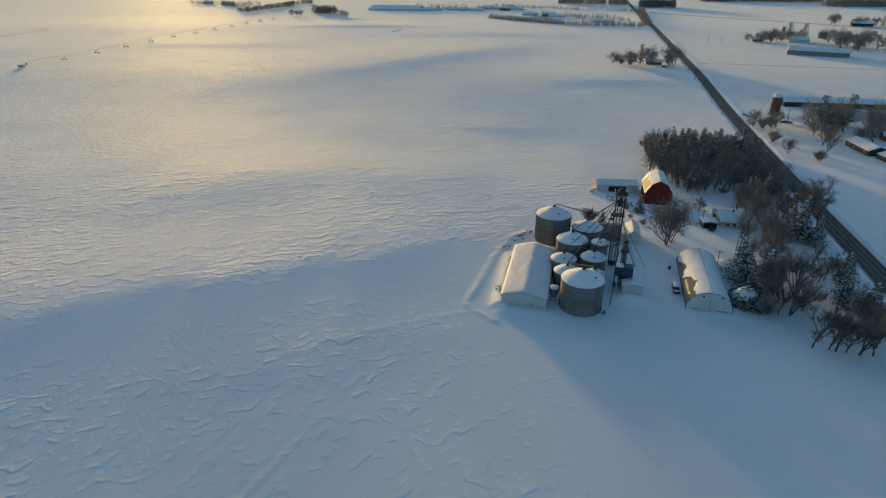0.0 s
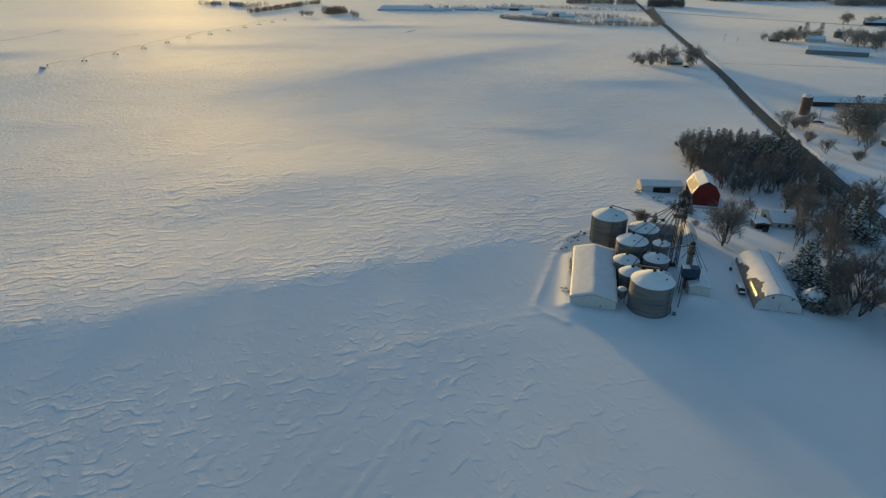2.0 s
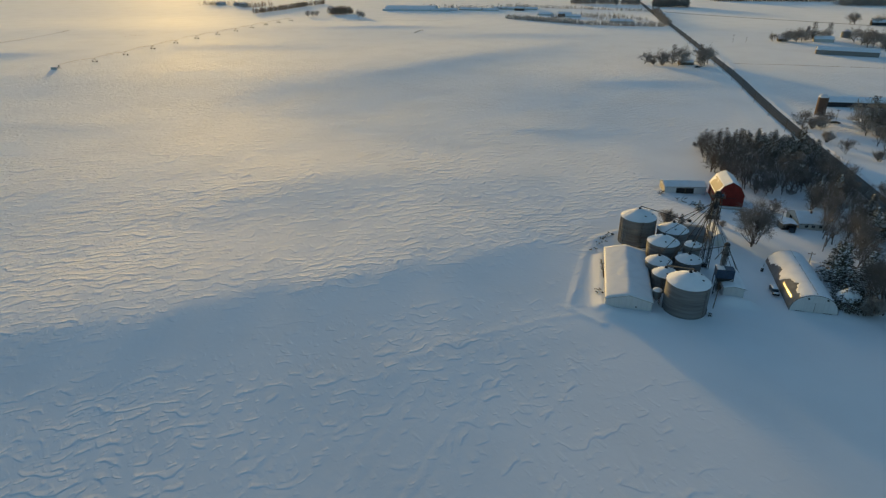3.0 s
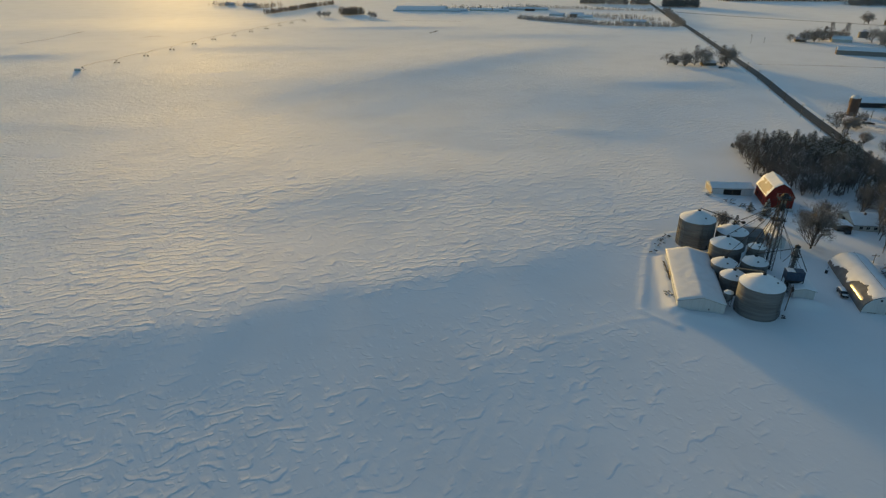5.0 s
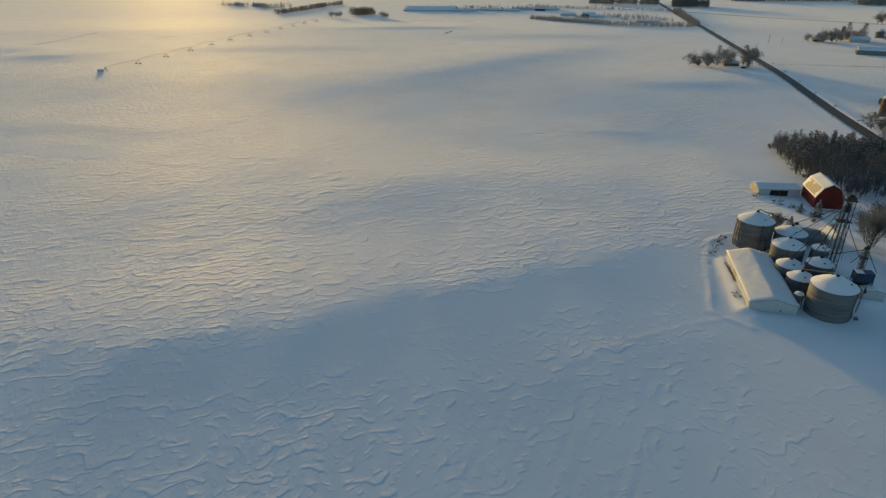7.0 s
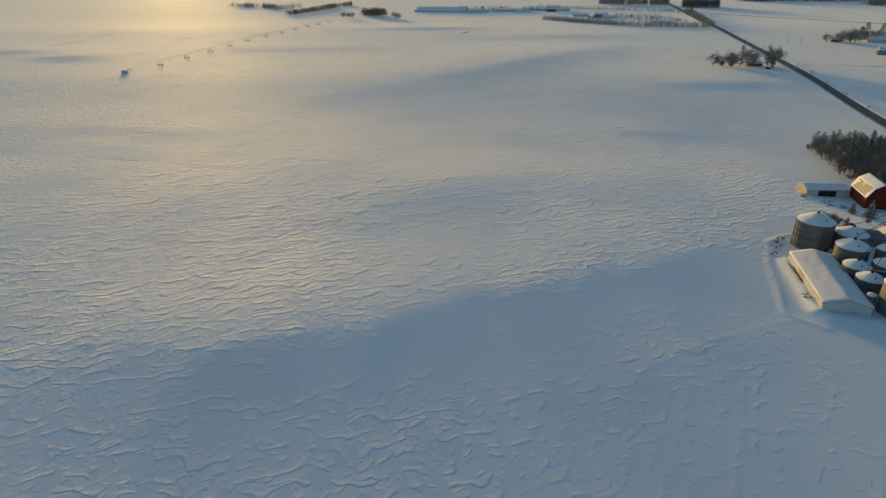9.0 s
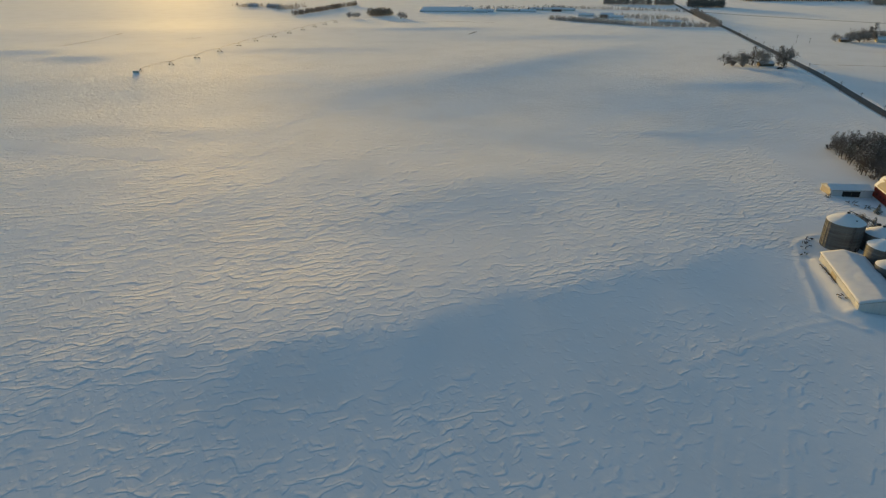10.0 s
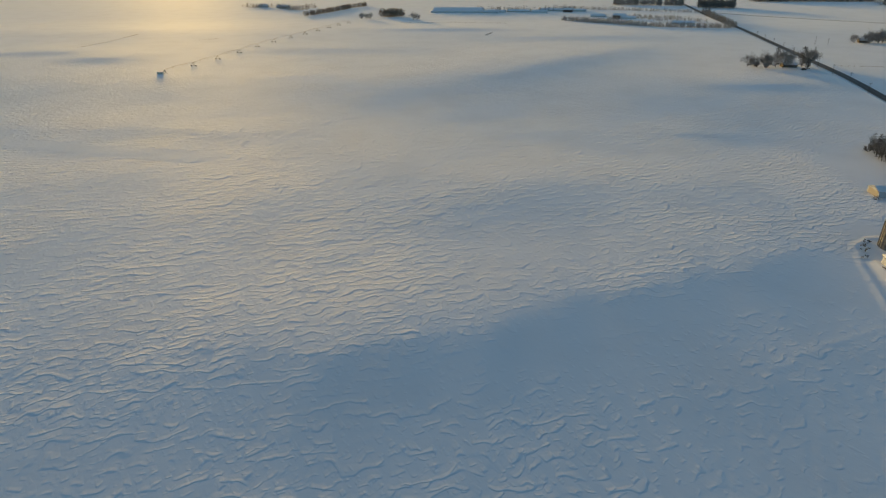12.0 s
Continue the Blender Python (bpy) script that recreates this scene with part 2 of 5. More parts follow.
def wind_crests(x, y, sparse):
    """Broken crests across the wind, each with a steep lee side and a long low back."""
    wx = x + 7 * lattice_noise(x / 55, y / 55, 5)
    wy = y + 5 * lattice_noise(x / 38, y / 32, 6)
    z = 0
    for k, (turn, gap, length, high, near, far) in enumerate(CRESTS):
        c, s = math.cos(radians(turn)), math.sin(radians(turn))
        u, v = wx * c + wy * s, wy * c - wx * s
        phase = v / gap + 0.85 * lattice_noise(u / (3.2 * gap), v / (2.4 * gap), 20 + k) + 0.3 * lattice_noise(u / (1.1 * gap), v / gap, 30 + k)
        row = np.floor(phase)
        f = phase - row
        shape = np.where(f < 0.22, smooth(0, 0.22, f), ((1 - f) / 0.78) ** 1.25)
        piece = lattice_noise(u / length + 17.3 * row, row * 0.77 + 0.3, 40 + k)
        tall = 0.75 + 0.6 * lattice_noise(u / (2 * length) + 5.1 * row, row * 0.61 + 0.2, 50 + k)
        z = z + high * shape * tall * smooth(-0.3 + 0.45 * sparse, 0.2 + 0.45 * sparse, piece) * (1 - smooth(near, far, y))
    return z


def drifts(x, y, relief=False):
    """Wind-carved snow on the open fields, ploughed banks in the yard and along the road."""
    c = lattice_noise(x / 30, y / 14, 3)
    patch = 0.85 + 0.55 * lattice_noise(x / 60, y / 45, 4)
    open_field = smooth(14, 4, x - 0.36 * (np.clip(y, 140, 200) - 147)) + smooth(204, 222, y) * smooth(86, 60, x) + smooth(300, 340, y)
    open_field = np.clip(open_field, 0, 1) * smooth(9, 22, np.abs(x - road_x(y)))
    south = smooth(140, 122, y) * smooth(60, 5, x)
    hollow = 1 - 0.85 * np.exp(-((y - ridge_y(x) + 19) / 14) ** 2) * smooth(-200, -120, x) * smooth(40, 5, x)
    amount = np.clip(np.maximum(open_field * hollow * (1 - 0.6 * smooth(-18, -40, y - ridge_y(x)) * (0.5 + 0.5 * smooth(-130, -60, x))), 0.25 * south), 0.1, 1) * np.clip(patch, 0.55, 1.15) * (1 - 0.55 * smooth(12, 5, near_line(x, y, SMOOTH_STRIP)) * smooth(-165, -260, x))
    if relief:
        return np.clip(amount, 0.12, 1) * (1 + 0.5 * smooth(180, 330, y)) * (1 - 0.8 * smooth(500, 900, y))
    sparse = smooth(146, 118, y + 0.22 * (x + 60))
    z = wind_crests(x, y, sparse) * amount + 0.05 * c * amount
    z = z + 0.24 * np.exp(-(near_line(x, y, BERM) / 1.0) ** 2) * (0.8 + 0.5 * lattice_noise(x / 3, y / 3, 8))
    strip = y - np.interp(x, [p[0] for p in SMOOTH_STRIP], [p[1] for p in SMOOTH_STRIP])
    z = z + 0.15 * smooth(-9.0, -7.4, strip) * np.clip((9 - strip) / 16.4, 0, 1) * smooth(-160, -215, x)
    z = z + 0.05 * np.exp(-(near_line(x, y, PLOUGH_EDGE) / 1.2) ** 2) * (0.8 + 0.8 * lattice_noise(x / 4, y / 4, 10))
    # old wheel ruts, drifted over
    for shift in (-22, -13.5, -5, 0, 9, 12.5):
        rut = near_line(x, y, [(-52 + shift, 72), (-27 + shift, 122)])
        z = z + (0.018 * np.exp(-((rut - 1.5) / 0.7) ** 2) - 0.016 * np.exp(-(rut / 0.8) ** 2)) * smooth(-0.2, 0.3, lattice_noise(x / 3 + shift, y / 5, 14)) * smooth(128, 112, y)
    for ax, ay, bx, by, high, wide in ((18.5, 143.6, 28.6, 141.6, 1.3, 3.0), (52.0, 150.6, 58.0, 149.2, 1.9, 2.4), (16.0, 147.5, 23.4, 179, 1.3, 2.2), (70.0, 144.6, 81.5, 141.6, 0.4, 1.6), (83.0, 145, 90.0, 173, 0.8, 2.0), (104, 203, 113.6, 201.5, 0.5, 1.6)):
        z = z + high * np.exp(-(near_line(x, y, [(ax, ay), (bx, by)]) / wide) ** 2) * (0.85 + 0.25 * lattice_noise(x / 7, y / 7, 12))
    side = np.abs(x - road_x(y)) * 0.977
    bank = np.exp(-((side - 6.0) / 1.3) ** 2) * 0.55 + np.exp(-((side - 9.5) / 2.0) ** 2) * 0.22
    z = z + bank * (0.7 + 0.6 * lattice_noise(x / 9, y / 9, 9))
    z = z - 0.35 * (side < 4.6)
    return z


def snow_z(x, y):
    """The height of the snow's surface, drifts and all."""
    return gz(x, y) + float(drifts(np.float64(x), np.float64(y)))


def mesh_of(name, verts, faces, mat, shade=False):
    me = bpy.data.meshes.new(name)
    me.from_pydata([tuple(v) for v in verts], [], faces)
    me.materials.append(mat)
    if shade:
        me.polygons.foreach_set("use_smooth", [True] * len(me.polygons))
    me.update()
    return me


def part(name, bm, mat, parent, label="", shade=False):
    """One mesh object under a thing or a part; bm is a bmesh or a (verts, faces) pair in the thing's own space."""
    if isinstance(bm, tuple):
        me = mesh_of(name, bm[0], bm[1], mat, shade)
    else:
        me = bpy.data.meshes.new(name)
        bmesh.ops.recalc_face_normals(bm, faces=bm.faces)
        bm.to_mesh(me)
        bm.free()
        me.materials.append(mat)
        if shade:
            me.polygons.foreach_set("use_smooth", [True] * len(me.polygons))
    ob = new(name, me)
    if parent:
        ob.parent = parent
        if parent.parent and parent.type == "MESH":
            ob.matrix_parent_inverse = Matrix.Identity(4)
    if label:
        tagged(ob, label)
    return ob


def thing(name, label, category, m, group="", kind=""):
    ob = new(name)
    ob.empty_display_size = 0.5
    ob.matrix_basis = m
    return tagged(ob, label, category, group, kind)


def box(bm, x0, x1, y0, y1, z0, z1, bevel=0.0):
    r = bmesh.ops.create_cube(bm, size=1, matrix=Matrix.Translation(((x0 + x1) / 2, (y0 + y1) / 2, (z0 + z1) / 2)) @ Matrix.Diagonal((x1 - x0, y1 - y0, z1 - z0, 1)))
    if bevel:
        edges = list({e for v in r["verts"] for e in v.link_edges})
        bmesh.ops.bevel(bm, geom=edges, offset=bevel, segments=2, affect="EDGES")
    return bm


def cuboid(x0, x1, y0, y1, z0, z1, bevel=0.0):
    return box(bmesh.new(), x0, x1, y0, y1, z0, z1, bevel)


def rod(bm, a, b, r, r2=None, sides=8):
    a, b = Vector(a), Vector(b)
    m = Matrix.Translation((a + b) / 2) @ (b - a).to_track_quat("Z", "Y").to_matrix().to_4x4()
    bmesh.ops.create_cone(bm, cap_ends=True, segments=sides, radius1=r, radius2=r if r2 is None else r2, depth=(b - a).length, matrix=m)
    return bm


def rods(pairs, r, sides=6):
    bm = bmesh.new()
    for a, b in pairs:
        rod(bm, a, b, r, sides=sides)
    return bm


def prism(outline, y0, y1):
    """A closed outline in x and z, drawn out along y."""
    bm = bmesh.new()
    front = [bm.verts.new((x, y0, z)) for x, z in outline]
    back = [bm.verts.new((x, y1, z)) for x, z in outline]
    n = len(outline)
    bm.faces.new(front)
    bm.faces.new(back[::-1])
    for i in range(n):
        bm.faces.new((front[i], back[i], back[(i + 1) % n], front[(i + 1) % n]))
    return bm


def lathe(profile, sides=40):
    """Turned about z; profile rows of radius and height. Returns verts and faces."""
    verts, faces = [], []
    for r, z in profile:
        for k in range(sides):
            a = 2 * math.pi * k / sides
            verts.append((r * math.cos(a), r * math.sin(a), z))
    for i in range(len(profile) - 1):
        for k in range(sides):
            j = (k + 1) % sides
            faces.append((i * sides + k, i * sides + j, (i + 1) * sides + j, (i + 1) * sides + k))
    return verts, faces


def snow_sheet(points, thick, nu, nv, seed, ragged=0.0, wave=0.08):
    """A snow blanket on a surface given by points(u, v) -> Vector, with uneven thickness and rounded rims."""
    top, low, faces = [], [], []
    for i in range(nu + 1):
        for j in range(nv + 1):
            u, v = i / nu, j / nv
            rim = min(1, 6 * min(u, 1 - u, v, 1 - v) + 0.0)
            p = Vector(points(u, v))
            n = noise.noise(p * 0.45 + Vector((seed, 0, 0)))
            t = thick * (0.35 + 0.65 * math.sqrt(rim)) * (1 + 0.35 * n) + wave * noise.noise(p * 1.3)
            top.append(p + Vector((0, 0, max(0.03, t))))
            low.append(p + Vector((0, 0, 0.012)))
    off = len(top)
    s = nv + 1
    for i in range(nu):
        for j in range(nv):
            a = i * s + j
            faces.append((a, a + s, a + s + 1, a + 1))
    ring = [j for j in range(nv + 1)] + [i * s + nv for i in range(1, nu + 1)] + [nu * s + j for j in range(nv - 1, -1, -1)] + [i * s for i in range(nu - 1, 0, -1)]
    for a, b in zip(ring, ring[1:] + ring[:1]):
        faces.append((a, b, b + off, a + off))
    return top + low, faces


def at_ground(x, y, turn=0.0, lift=0.0):
    return pose(x, y, gz(x, y) + lift, 0, 0, turn)


# ---- the ground and the road ----
def build_ground():
    rows = np.concatenate([np.linspace(-2500, 20, 10), np.linspace(32, 70, 16), 71 * np.exp(np.arange(0, math.log(265 / 71), 0.0036)), 265 * np.exp(np.arange(0, math.log(1600 / 265), 0.0085)), np.linspace(1620, 4600, 24)])
    cols = np.concatenate([[-6, -3, -1.8, -1.3, -1.1], np.linspace(-0.96, 0.96, 510), [1.1, 1.3, 1.8, 3, 6]])
    yy = np.repeat(rows[:, None], len(cols), 1)
    wide = 75 + 0.72 * (np.maximum(yy, 60) + 50)
    xx = -61 + cols[None, :] * wide
    zz = land(xx, yy) + drifts(xx, yy)
    n, m = xx.shape
    me = bpy.data.meshes.new("ground")
    me.vertices.add(n * m)
    me.vertices.foreach_set("co", np.stack([xx, yy, zz], -1).astype(np.float32).ravel())
    k = np.arange(n * m).reshape(n, m)
    quads = np.stack([k[:-1, :-1], k[:-1, 1:], k[1:, 1:], k[1:, :-1]], -1).reshape(-1, 4)
    me.loops.add(quads.size)
    me.loops.foreach_set("vertex_index", quads.ravel().astype(np.int32))
    me.polygons.add(len(quads))
    me.polygons.foreach_set("loop_start", np.arange(0, quads.size, 4, dtype=np.int32))
    me.polygons.foreach_set("use_smooth", np.ones(len(quads), dtype=bool))
    me.update(calc_edges=True)
    layer = me.attributes.new("relief", "FLOAT", "POINT")
    layer.data.foreach_set("value", drifts(xx, yy, True).astype(np.float32).ravel())
    me.materials.append(SNOW)
    tagged(new("ground", me), "wind-carved snow covering open rolling farm fields", "snow field", kind="structure")


build_ground()


def road_material():
    m = material("winter_asphalt", (0.10, 0.095, 0.09), 0.8, spec=0.3, vary=0.3, scale=0.8, bump=0.01, bump_scale=12)
    nt = m.node_tree
    bsdf = nt.nodes["Principled BSDF"]
    base = bsdf.inputs["Base Color"].links[0].from_socket
    uv = nt.nodes.new("ShaderNodeUVMap")
    uv.uv_map = "across"
    split = nt.nodes.new("ShaderNodeSeparateXYZ")
    nt.links.new(uv.outputs[0], split.inputs[0])
    # packed snow between the wheel tracks and along the edges
    wave = nt.nodes.new("ShaderNodeMath")
    wave.operation = "MULTIPLY"
    wave.inputs[1].default_value = 4 * 2 * math.pi
    nt.links.new(split.outputs[0], wave.inputs[0])
    cos = nt.nodes.new("ShaderNodeMath")
    cos.operation = "COSINE"
    nt.links.new(wave.outputs[0], cos.inputs[0])
    grain = nt.nodes.new("ShaderNodeTexNoise")
    grain.inputs["Scale"].default_value = 0.35
    grain.inputs["Detail"].default_value = 7
    add = nt.nodes.new("ShaderNodeMath")
    add.operation = "MULTIPLY_ADD"
    add.inputs[1].default_value = 0.16
    nt.links.new(cos.outputs[0], add.inputs[0])
    nt.links.new(grain.outputs[0], add.inputs[2])
    ramp = nt.nodes.new("ShaderNodeValToRGB")
    ramp.color_ramp.elements[0].position, ramp.color_ramp.elements[1].position = 0.50, 0.80
    ramp.color_ramp.elements[1].color = (0.55, 0.55, 0.55, 1)
    nt.links.new(add.outputs[0], ramp.inputs[0])
    mixer = nt.nodes.new("ShaderNodeMix")
    mixer.data_type = "RGBA"
    mixer.inputs["B"].default_value = (0.62, 0.62, 0.63, 1)
    for s in mixer.inputs:
        if s.name == "B" and s.type == "RGBA":
            s.default_value = (0.55, 0.55, 0.56, 1)
    nt.links.new(ramp.outputs[0], mixer.inputs[0])
    nt.links.new(base, [s for s in mixer.inputs if s.name == "A" and s.type == "RGBA"][0])
    nt.links.new([s for s in mixer.outputs if s.type == "RGBA"][0], bsdf.inputs["Base Color"])
    return m


def build_road(name, line, half, label):
    verts, faces, across = [], [], []
    n = 9
    for i, (x, y) in enumerate(line):
        a, b = Vector(line[max(i - 1, 0)]), Vector(line[min(i + 1, len(line) - 1)])
        d = (b - a).normalized()
        for k in range(n):
            s = -1 + 2 * k / (n - 1)
            px, py = x + d.y * s * half, y - d.x * s * half
            crown = 0.10 * (1 - s * s)
            verts.append((px, py, gz(px, py) + 0.10 + crown))
            across.append((k / (n - 1), i * 0.1))
    for i in range(len(line) - 1):
        for k in range(n - 1):
            faces.append((i * n + k, i * n + k + 1, (i + 1) * n + k + 1, (i + 1) * n + k))
    me = mesh_of(name, verts, faces, ASPHALT, True)
    layer = me.uv_layers.new(name="across")
    for loop in me.loops:
        layer.data[loop.index].uv = across[loop.vertex_index]
    return tagged(new(name, me), label, "road", kind="structure")


ASPHALT = road_material()
build_road("road", [(road_x(y), y) for y in range(20, 1900, 4)], 3.7, "dark two-lane asphalt road with packed snow between wheel tracks")
build_road("side_road", [(383 + (600 - 383) * s, 1191 + (859 - 1191) * s) for s in np.linspace(-0.05, 1.6, 90)], 3.0, "narrow ploughed road crossing the far snowy fields")


# ---- trees ----
def tube(verts, faces, a, b, r0, r1, sides):
    d = b - a
    side = d.orthogonal().normalized()
    other = d.normalized().cross(side)
    k0 = len(verts)
    for p, r in ((a, r0), (b, r1)):
        for k in range(sides):
            t = 2 * math.pi * k / sides
            verts.append(p + side * (r * math.cos(t)) + other * (r * math.sin(t)))
    for k in range(sides):
        j = (k + 1) % sides
        faces.append((k0 + k, k0 + j, k0 + sides + j, k0 + sides + k))


def blade(verts, faces, a, b, w, rng):
    """A fine twig: one narrow pointed sliver."""
    side = (b - a).cross(Vector((rng.gauss(0, 1), rng.gauss(0, 1), rng.gauss(0, 1)))).normalized() * w
    k = len(verts)
    verts.extend([a - side, a + side, b])
    faces.append((k, k + 1, k + 2))


def bare_tree_meshes(seed, height, spread, fork, stems=1, twigs=12, droop=0.0, deepest=4, thin=0.03, limbs=5):
    """Trunk with limbs, crown of fine twigs and thin snow lying on the limbs, for a leafless tree."""
    rng = random.Random(seed)
    wood, crown, snow = ([], []), ([], []), ([], [])

    def grow(p, d, length, radius, level):
        steps = 3 if level < 1 else 2 if level < 3 else 1
        if level == deepest:
            q = p + d * length
            blade(*crown, p, q, thin, rng)
            for _ in range(2):
                m = p.lerp(q, rng.uniform(0.3, 0.8))
                blade(*crown, m, m + (d + Vector((rng.gauss(0, 0.6), rng.gauss(0, 0.6), rng.gauss(0, 0.5)))).normalized() * length * 0.6, thin * 0.8, rng)
            return
        for s in range(steps):
            bend = Vector((rng.gauss(0, 1), rng.gauss(0, 1), rng.gauss(0, 0.5))) * (0.10 + 0.05 * level)
            d2 = (d + bend + Vector((0, 0, 0.10 if level else 0.03)) - Vector((0, 0, droop * level * 0.1))).normalized()
            q = p + d2 * (length / steps)
            r2 = radius * (0.86 if level < 3 else 0.75)
            if level < deepest - 1:
                tube(*wood, p, q, radius, r2, 5 if level < 1 else 3)
                if level > 0 and abs(d2.z) < 0.75 and rng.random() < 0.6:
                    lift = Vector((0, 0, radius * 0.9))
                    tube(*snow, p + lift, q + lift, radius * 0.75, r2 * 0.7, 3)
            else:
                blade(*crown, p, q, max(radius, thin), rng)
                blade(*crown, p, q, max(radius, thin), rng)
            p, d, radius = q, d2, r2
            if level == 0 and s < steps - 1 and fork > 0.5:
                continue
            last = s == steps - 1
            if level == deepest - 1:
                count = twigs
            elif level == 0:
                count = limbs if last else 2
            else:
                count = 3 if last else rng.choice((1, 2, 2))
            for _ in range(count):
                turn = rng.uniform(0, 2 * math.pi)
                out = d.orthogonal().normalized()
                out.rotate(Matrix.Rotation(turn, 3, d))
                lean = rng.uniform(0.35, 0.85) * spread * (1.25 if level == deepest - 1 else 1)
                nd = (d + out * lean).normalized()
                ln = height * rng.uniform(0.28, 0.40) if level == 0 else length * rng.uniform(0.50, 0.75)
                start = p if level < deepest - 1 else p - d * (length * rng.uniform(0, 0.8))
                grow(start.copy(), nd, ln, radius * rng.uniform(0.5, 0.68), level + 1)

    for s in range(stems):
        a = rng.uniform(0, 6.28)
        lean = Vector((math.cos(a), math.sin(a), 0)) * (0.05 if stems == 1 else 0.28)
        grow(Vector((0.5 * lean.x, 0.5 * lean.y, -0.4)), (Vector((0, 0, 1)) + lean).normalized(), height * fork * rng.uniform(0.9, 1.1), height * 0.024 * (1 if stems == 1 else 0.7), 0)
    top = max(v.z for v in (crown[0] or wood[0]))
    s = height / top
    for group in (wood, crown, snow):
        for v in group[0]:
            v *= s
    return wood, crown, snow


def needle_spray(verts, faces, p, d, size, rng):
    """A tuft of three narrow blades of needles round a bough."""
    for _ in range(3):
        out = Vector((rng.gauss(0, 1), rng.gauss(0, 1), rng.gauss(0, 0.6))).normalized()
        tip = p + (d * 0.8 + out * 0.8).normalized() * size * rng.uniform(0.7, 1.3)
        w = d.cross(out).normalized() * size * 0.2
        up = Vector((0, 0, size * 0.12))
        k = len(verts)
        verts.extend([p - w, p + w, p + up, tip])
        faces.extend([(k, k + 1, k + 3), (k + 1, k + 2, k + 3), (k + 2, k, k + 3)])


def lump(verts, faces, p, sx, sy, sz, rng):
    k = len(verts)
    ring = 5
    for j, (rr, zz) in enumerate(((1.0, 0.0), (0.75, 0.6))):
        for i in range(ring):
            a = 2 * math.pi * i / ring + 0.4 * j
            w = rr * rng.uniform(0.75, 1.2)
            verts.append(p + Vector((sx * w * math.cos(a), sy * w * math.sin(a), sz * zz)))
    verts.append(p + Vector((0, 0, sz)))
    for i in range(ring):
        n = (i + 1) % ring
        faces.append((k + i, k + n, k + ring + n, k + ring + i))
        faces.append((k + ring + i, k + ring + n, k + 2 * ring))


def conifer_meshes(seed, height, width, snowy, bare=0.12, pine=False, tufts=6, needle=0.46):
    rng = random.Random(seed)
    wood, crown, snow = ([], []), ([], []), ([], [])
    tube(*wood, Vector((0, 0, -0.4)), Vector((0.1, 0.05, height * 0.55)), height * 0.018, height * 0.011, 7)
    tube(*wood, Vector((0.1, 0.05, height * 0.55)), Vector((0, 0, height * 0.985)), height * 0.011, 0.03, 6)
    whorls = int(height * (1.5 if pine else 1.9))
    for i in range(whorls):
        f = i / (whorls - 1)
        z = height * (bare + (0.97 - bare) * f)
        if pine:
            reach = width * (1.0 - 0.72 * f ** 1.5) * rng.uniform(0.7, 1.15)
        else:
            reach = (width * (1 - f) ** 0.85 + 0.25) * rng.uniform(0.75, 1.15)
        count = rng.choice((4, 5, 6)) if not pine else rng.choice((3, 4, 5))
        a0 = rng.uniform(0, 6.28)
        for k in range(count):
            a = a0 + 2 * math.pi * k / count + rng.gauss(0, 0.25)
            ln = reach * rng.uniform(0.65, 1.15)
            rise = rng.uniform(0.0, 0.45) if pine else rng.uniform(-0.28, 0.05)
            d = Vector((math.cos(a), math.sin(a), rise)).normalized()
            p0 = Vector((0, 0, z + rng.gauss(0, 0.15)))
            tube(*wood, p0, p0 + d * ln, 0.05 + 0.012 * ln, 0.02, 3)
            n = max(3, int(tufts * ln / width))
            for t in range(n):
                s = (t + rng.uniform(0.3, 1.0)) / n
                if pine and s < 0.35:
                    continue
                sidey = Vector((-d.y, d.x, 0)) * rng.gauss(0, 0.22) * ln * (0.3 + s * 0.7)
                p = p0 + d * (ln * s) + sidey + Vector((0, 0, rng.gauss(0, 0.12)))
                size = (needle if pine else 0.5) * rng.uniform(0.8, 1.5) * (0.7 + height / 30)
                needle_spray(*crown, p, (d + sidey * 0.3 / max(ln, 0.5)).normalized(), size * 1.35, rng)
                if rng.random() < snowy:
                    w = size * rng.uniform(0.36, 0.85)
                    lump(*snow, p + Vector((0, 0, size * 0.10)), w, w * rng.uniform(0.6, 1.0), size * 0.28, rng)
    return wood, crown, snow


def tree_kind(name, label, meshes, crown_mat, x, y, category, crown_name="crown"):
    wood, crown, snow = meshes
    t = thing(name, label, category, at_ground(x, y))
    part("trunk", wood, BARK, t, shade=True)
    part(crown_name, crown, crown_mat, t)
    if snow[0]:
        tagged(part("snow", snow, ROOF_SNOW, t, "clumps of snow lying on the branches", True), kind="stuff")
    return t


def plant(tree, x, y, turn, size, label="", group=""):
    ob = copy_thing(tree, pose(x, y, gz(x, y), 0, 0, turn))
    ob.scale = (size, size, size)
    return tagged(ob, label, group=group)


rng = random.Random(11)
OAK = tree_kind("bare_tree", "leafless spreading tree with dense fine twigs in snow", bare_tree_meshes(1, 15, 1.0, 0.28, stems=2, twigs=7, limbs=5, thin=0.034), TWIG, 76.9, 186.6, "tree")
MAPLE = tree_kind("bare_tree", "leafless tree with a rounded crown of fine twigs", bare_tree_meshes(2, 13, 0.85, 0.38, twigs=13, limbs=5, thin=0.033), TWIG, 94.5, 127.0, "tree")
ELM = tree_kind("bare_tree", "tall leafless vase-shaped tree by the road", bare_tree_meshes(3, 20, 0.72, 0.30, twigs=13, limbs=6, thin=0.04), TWIG, 137.3, 200.8, "tree")
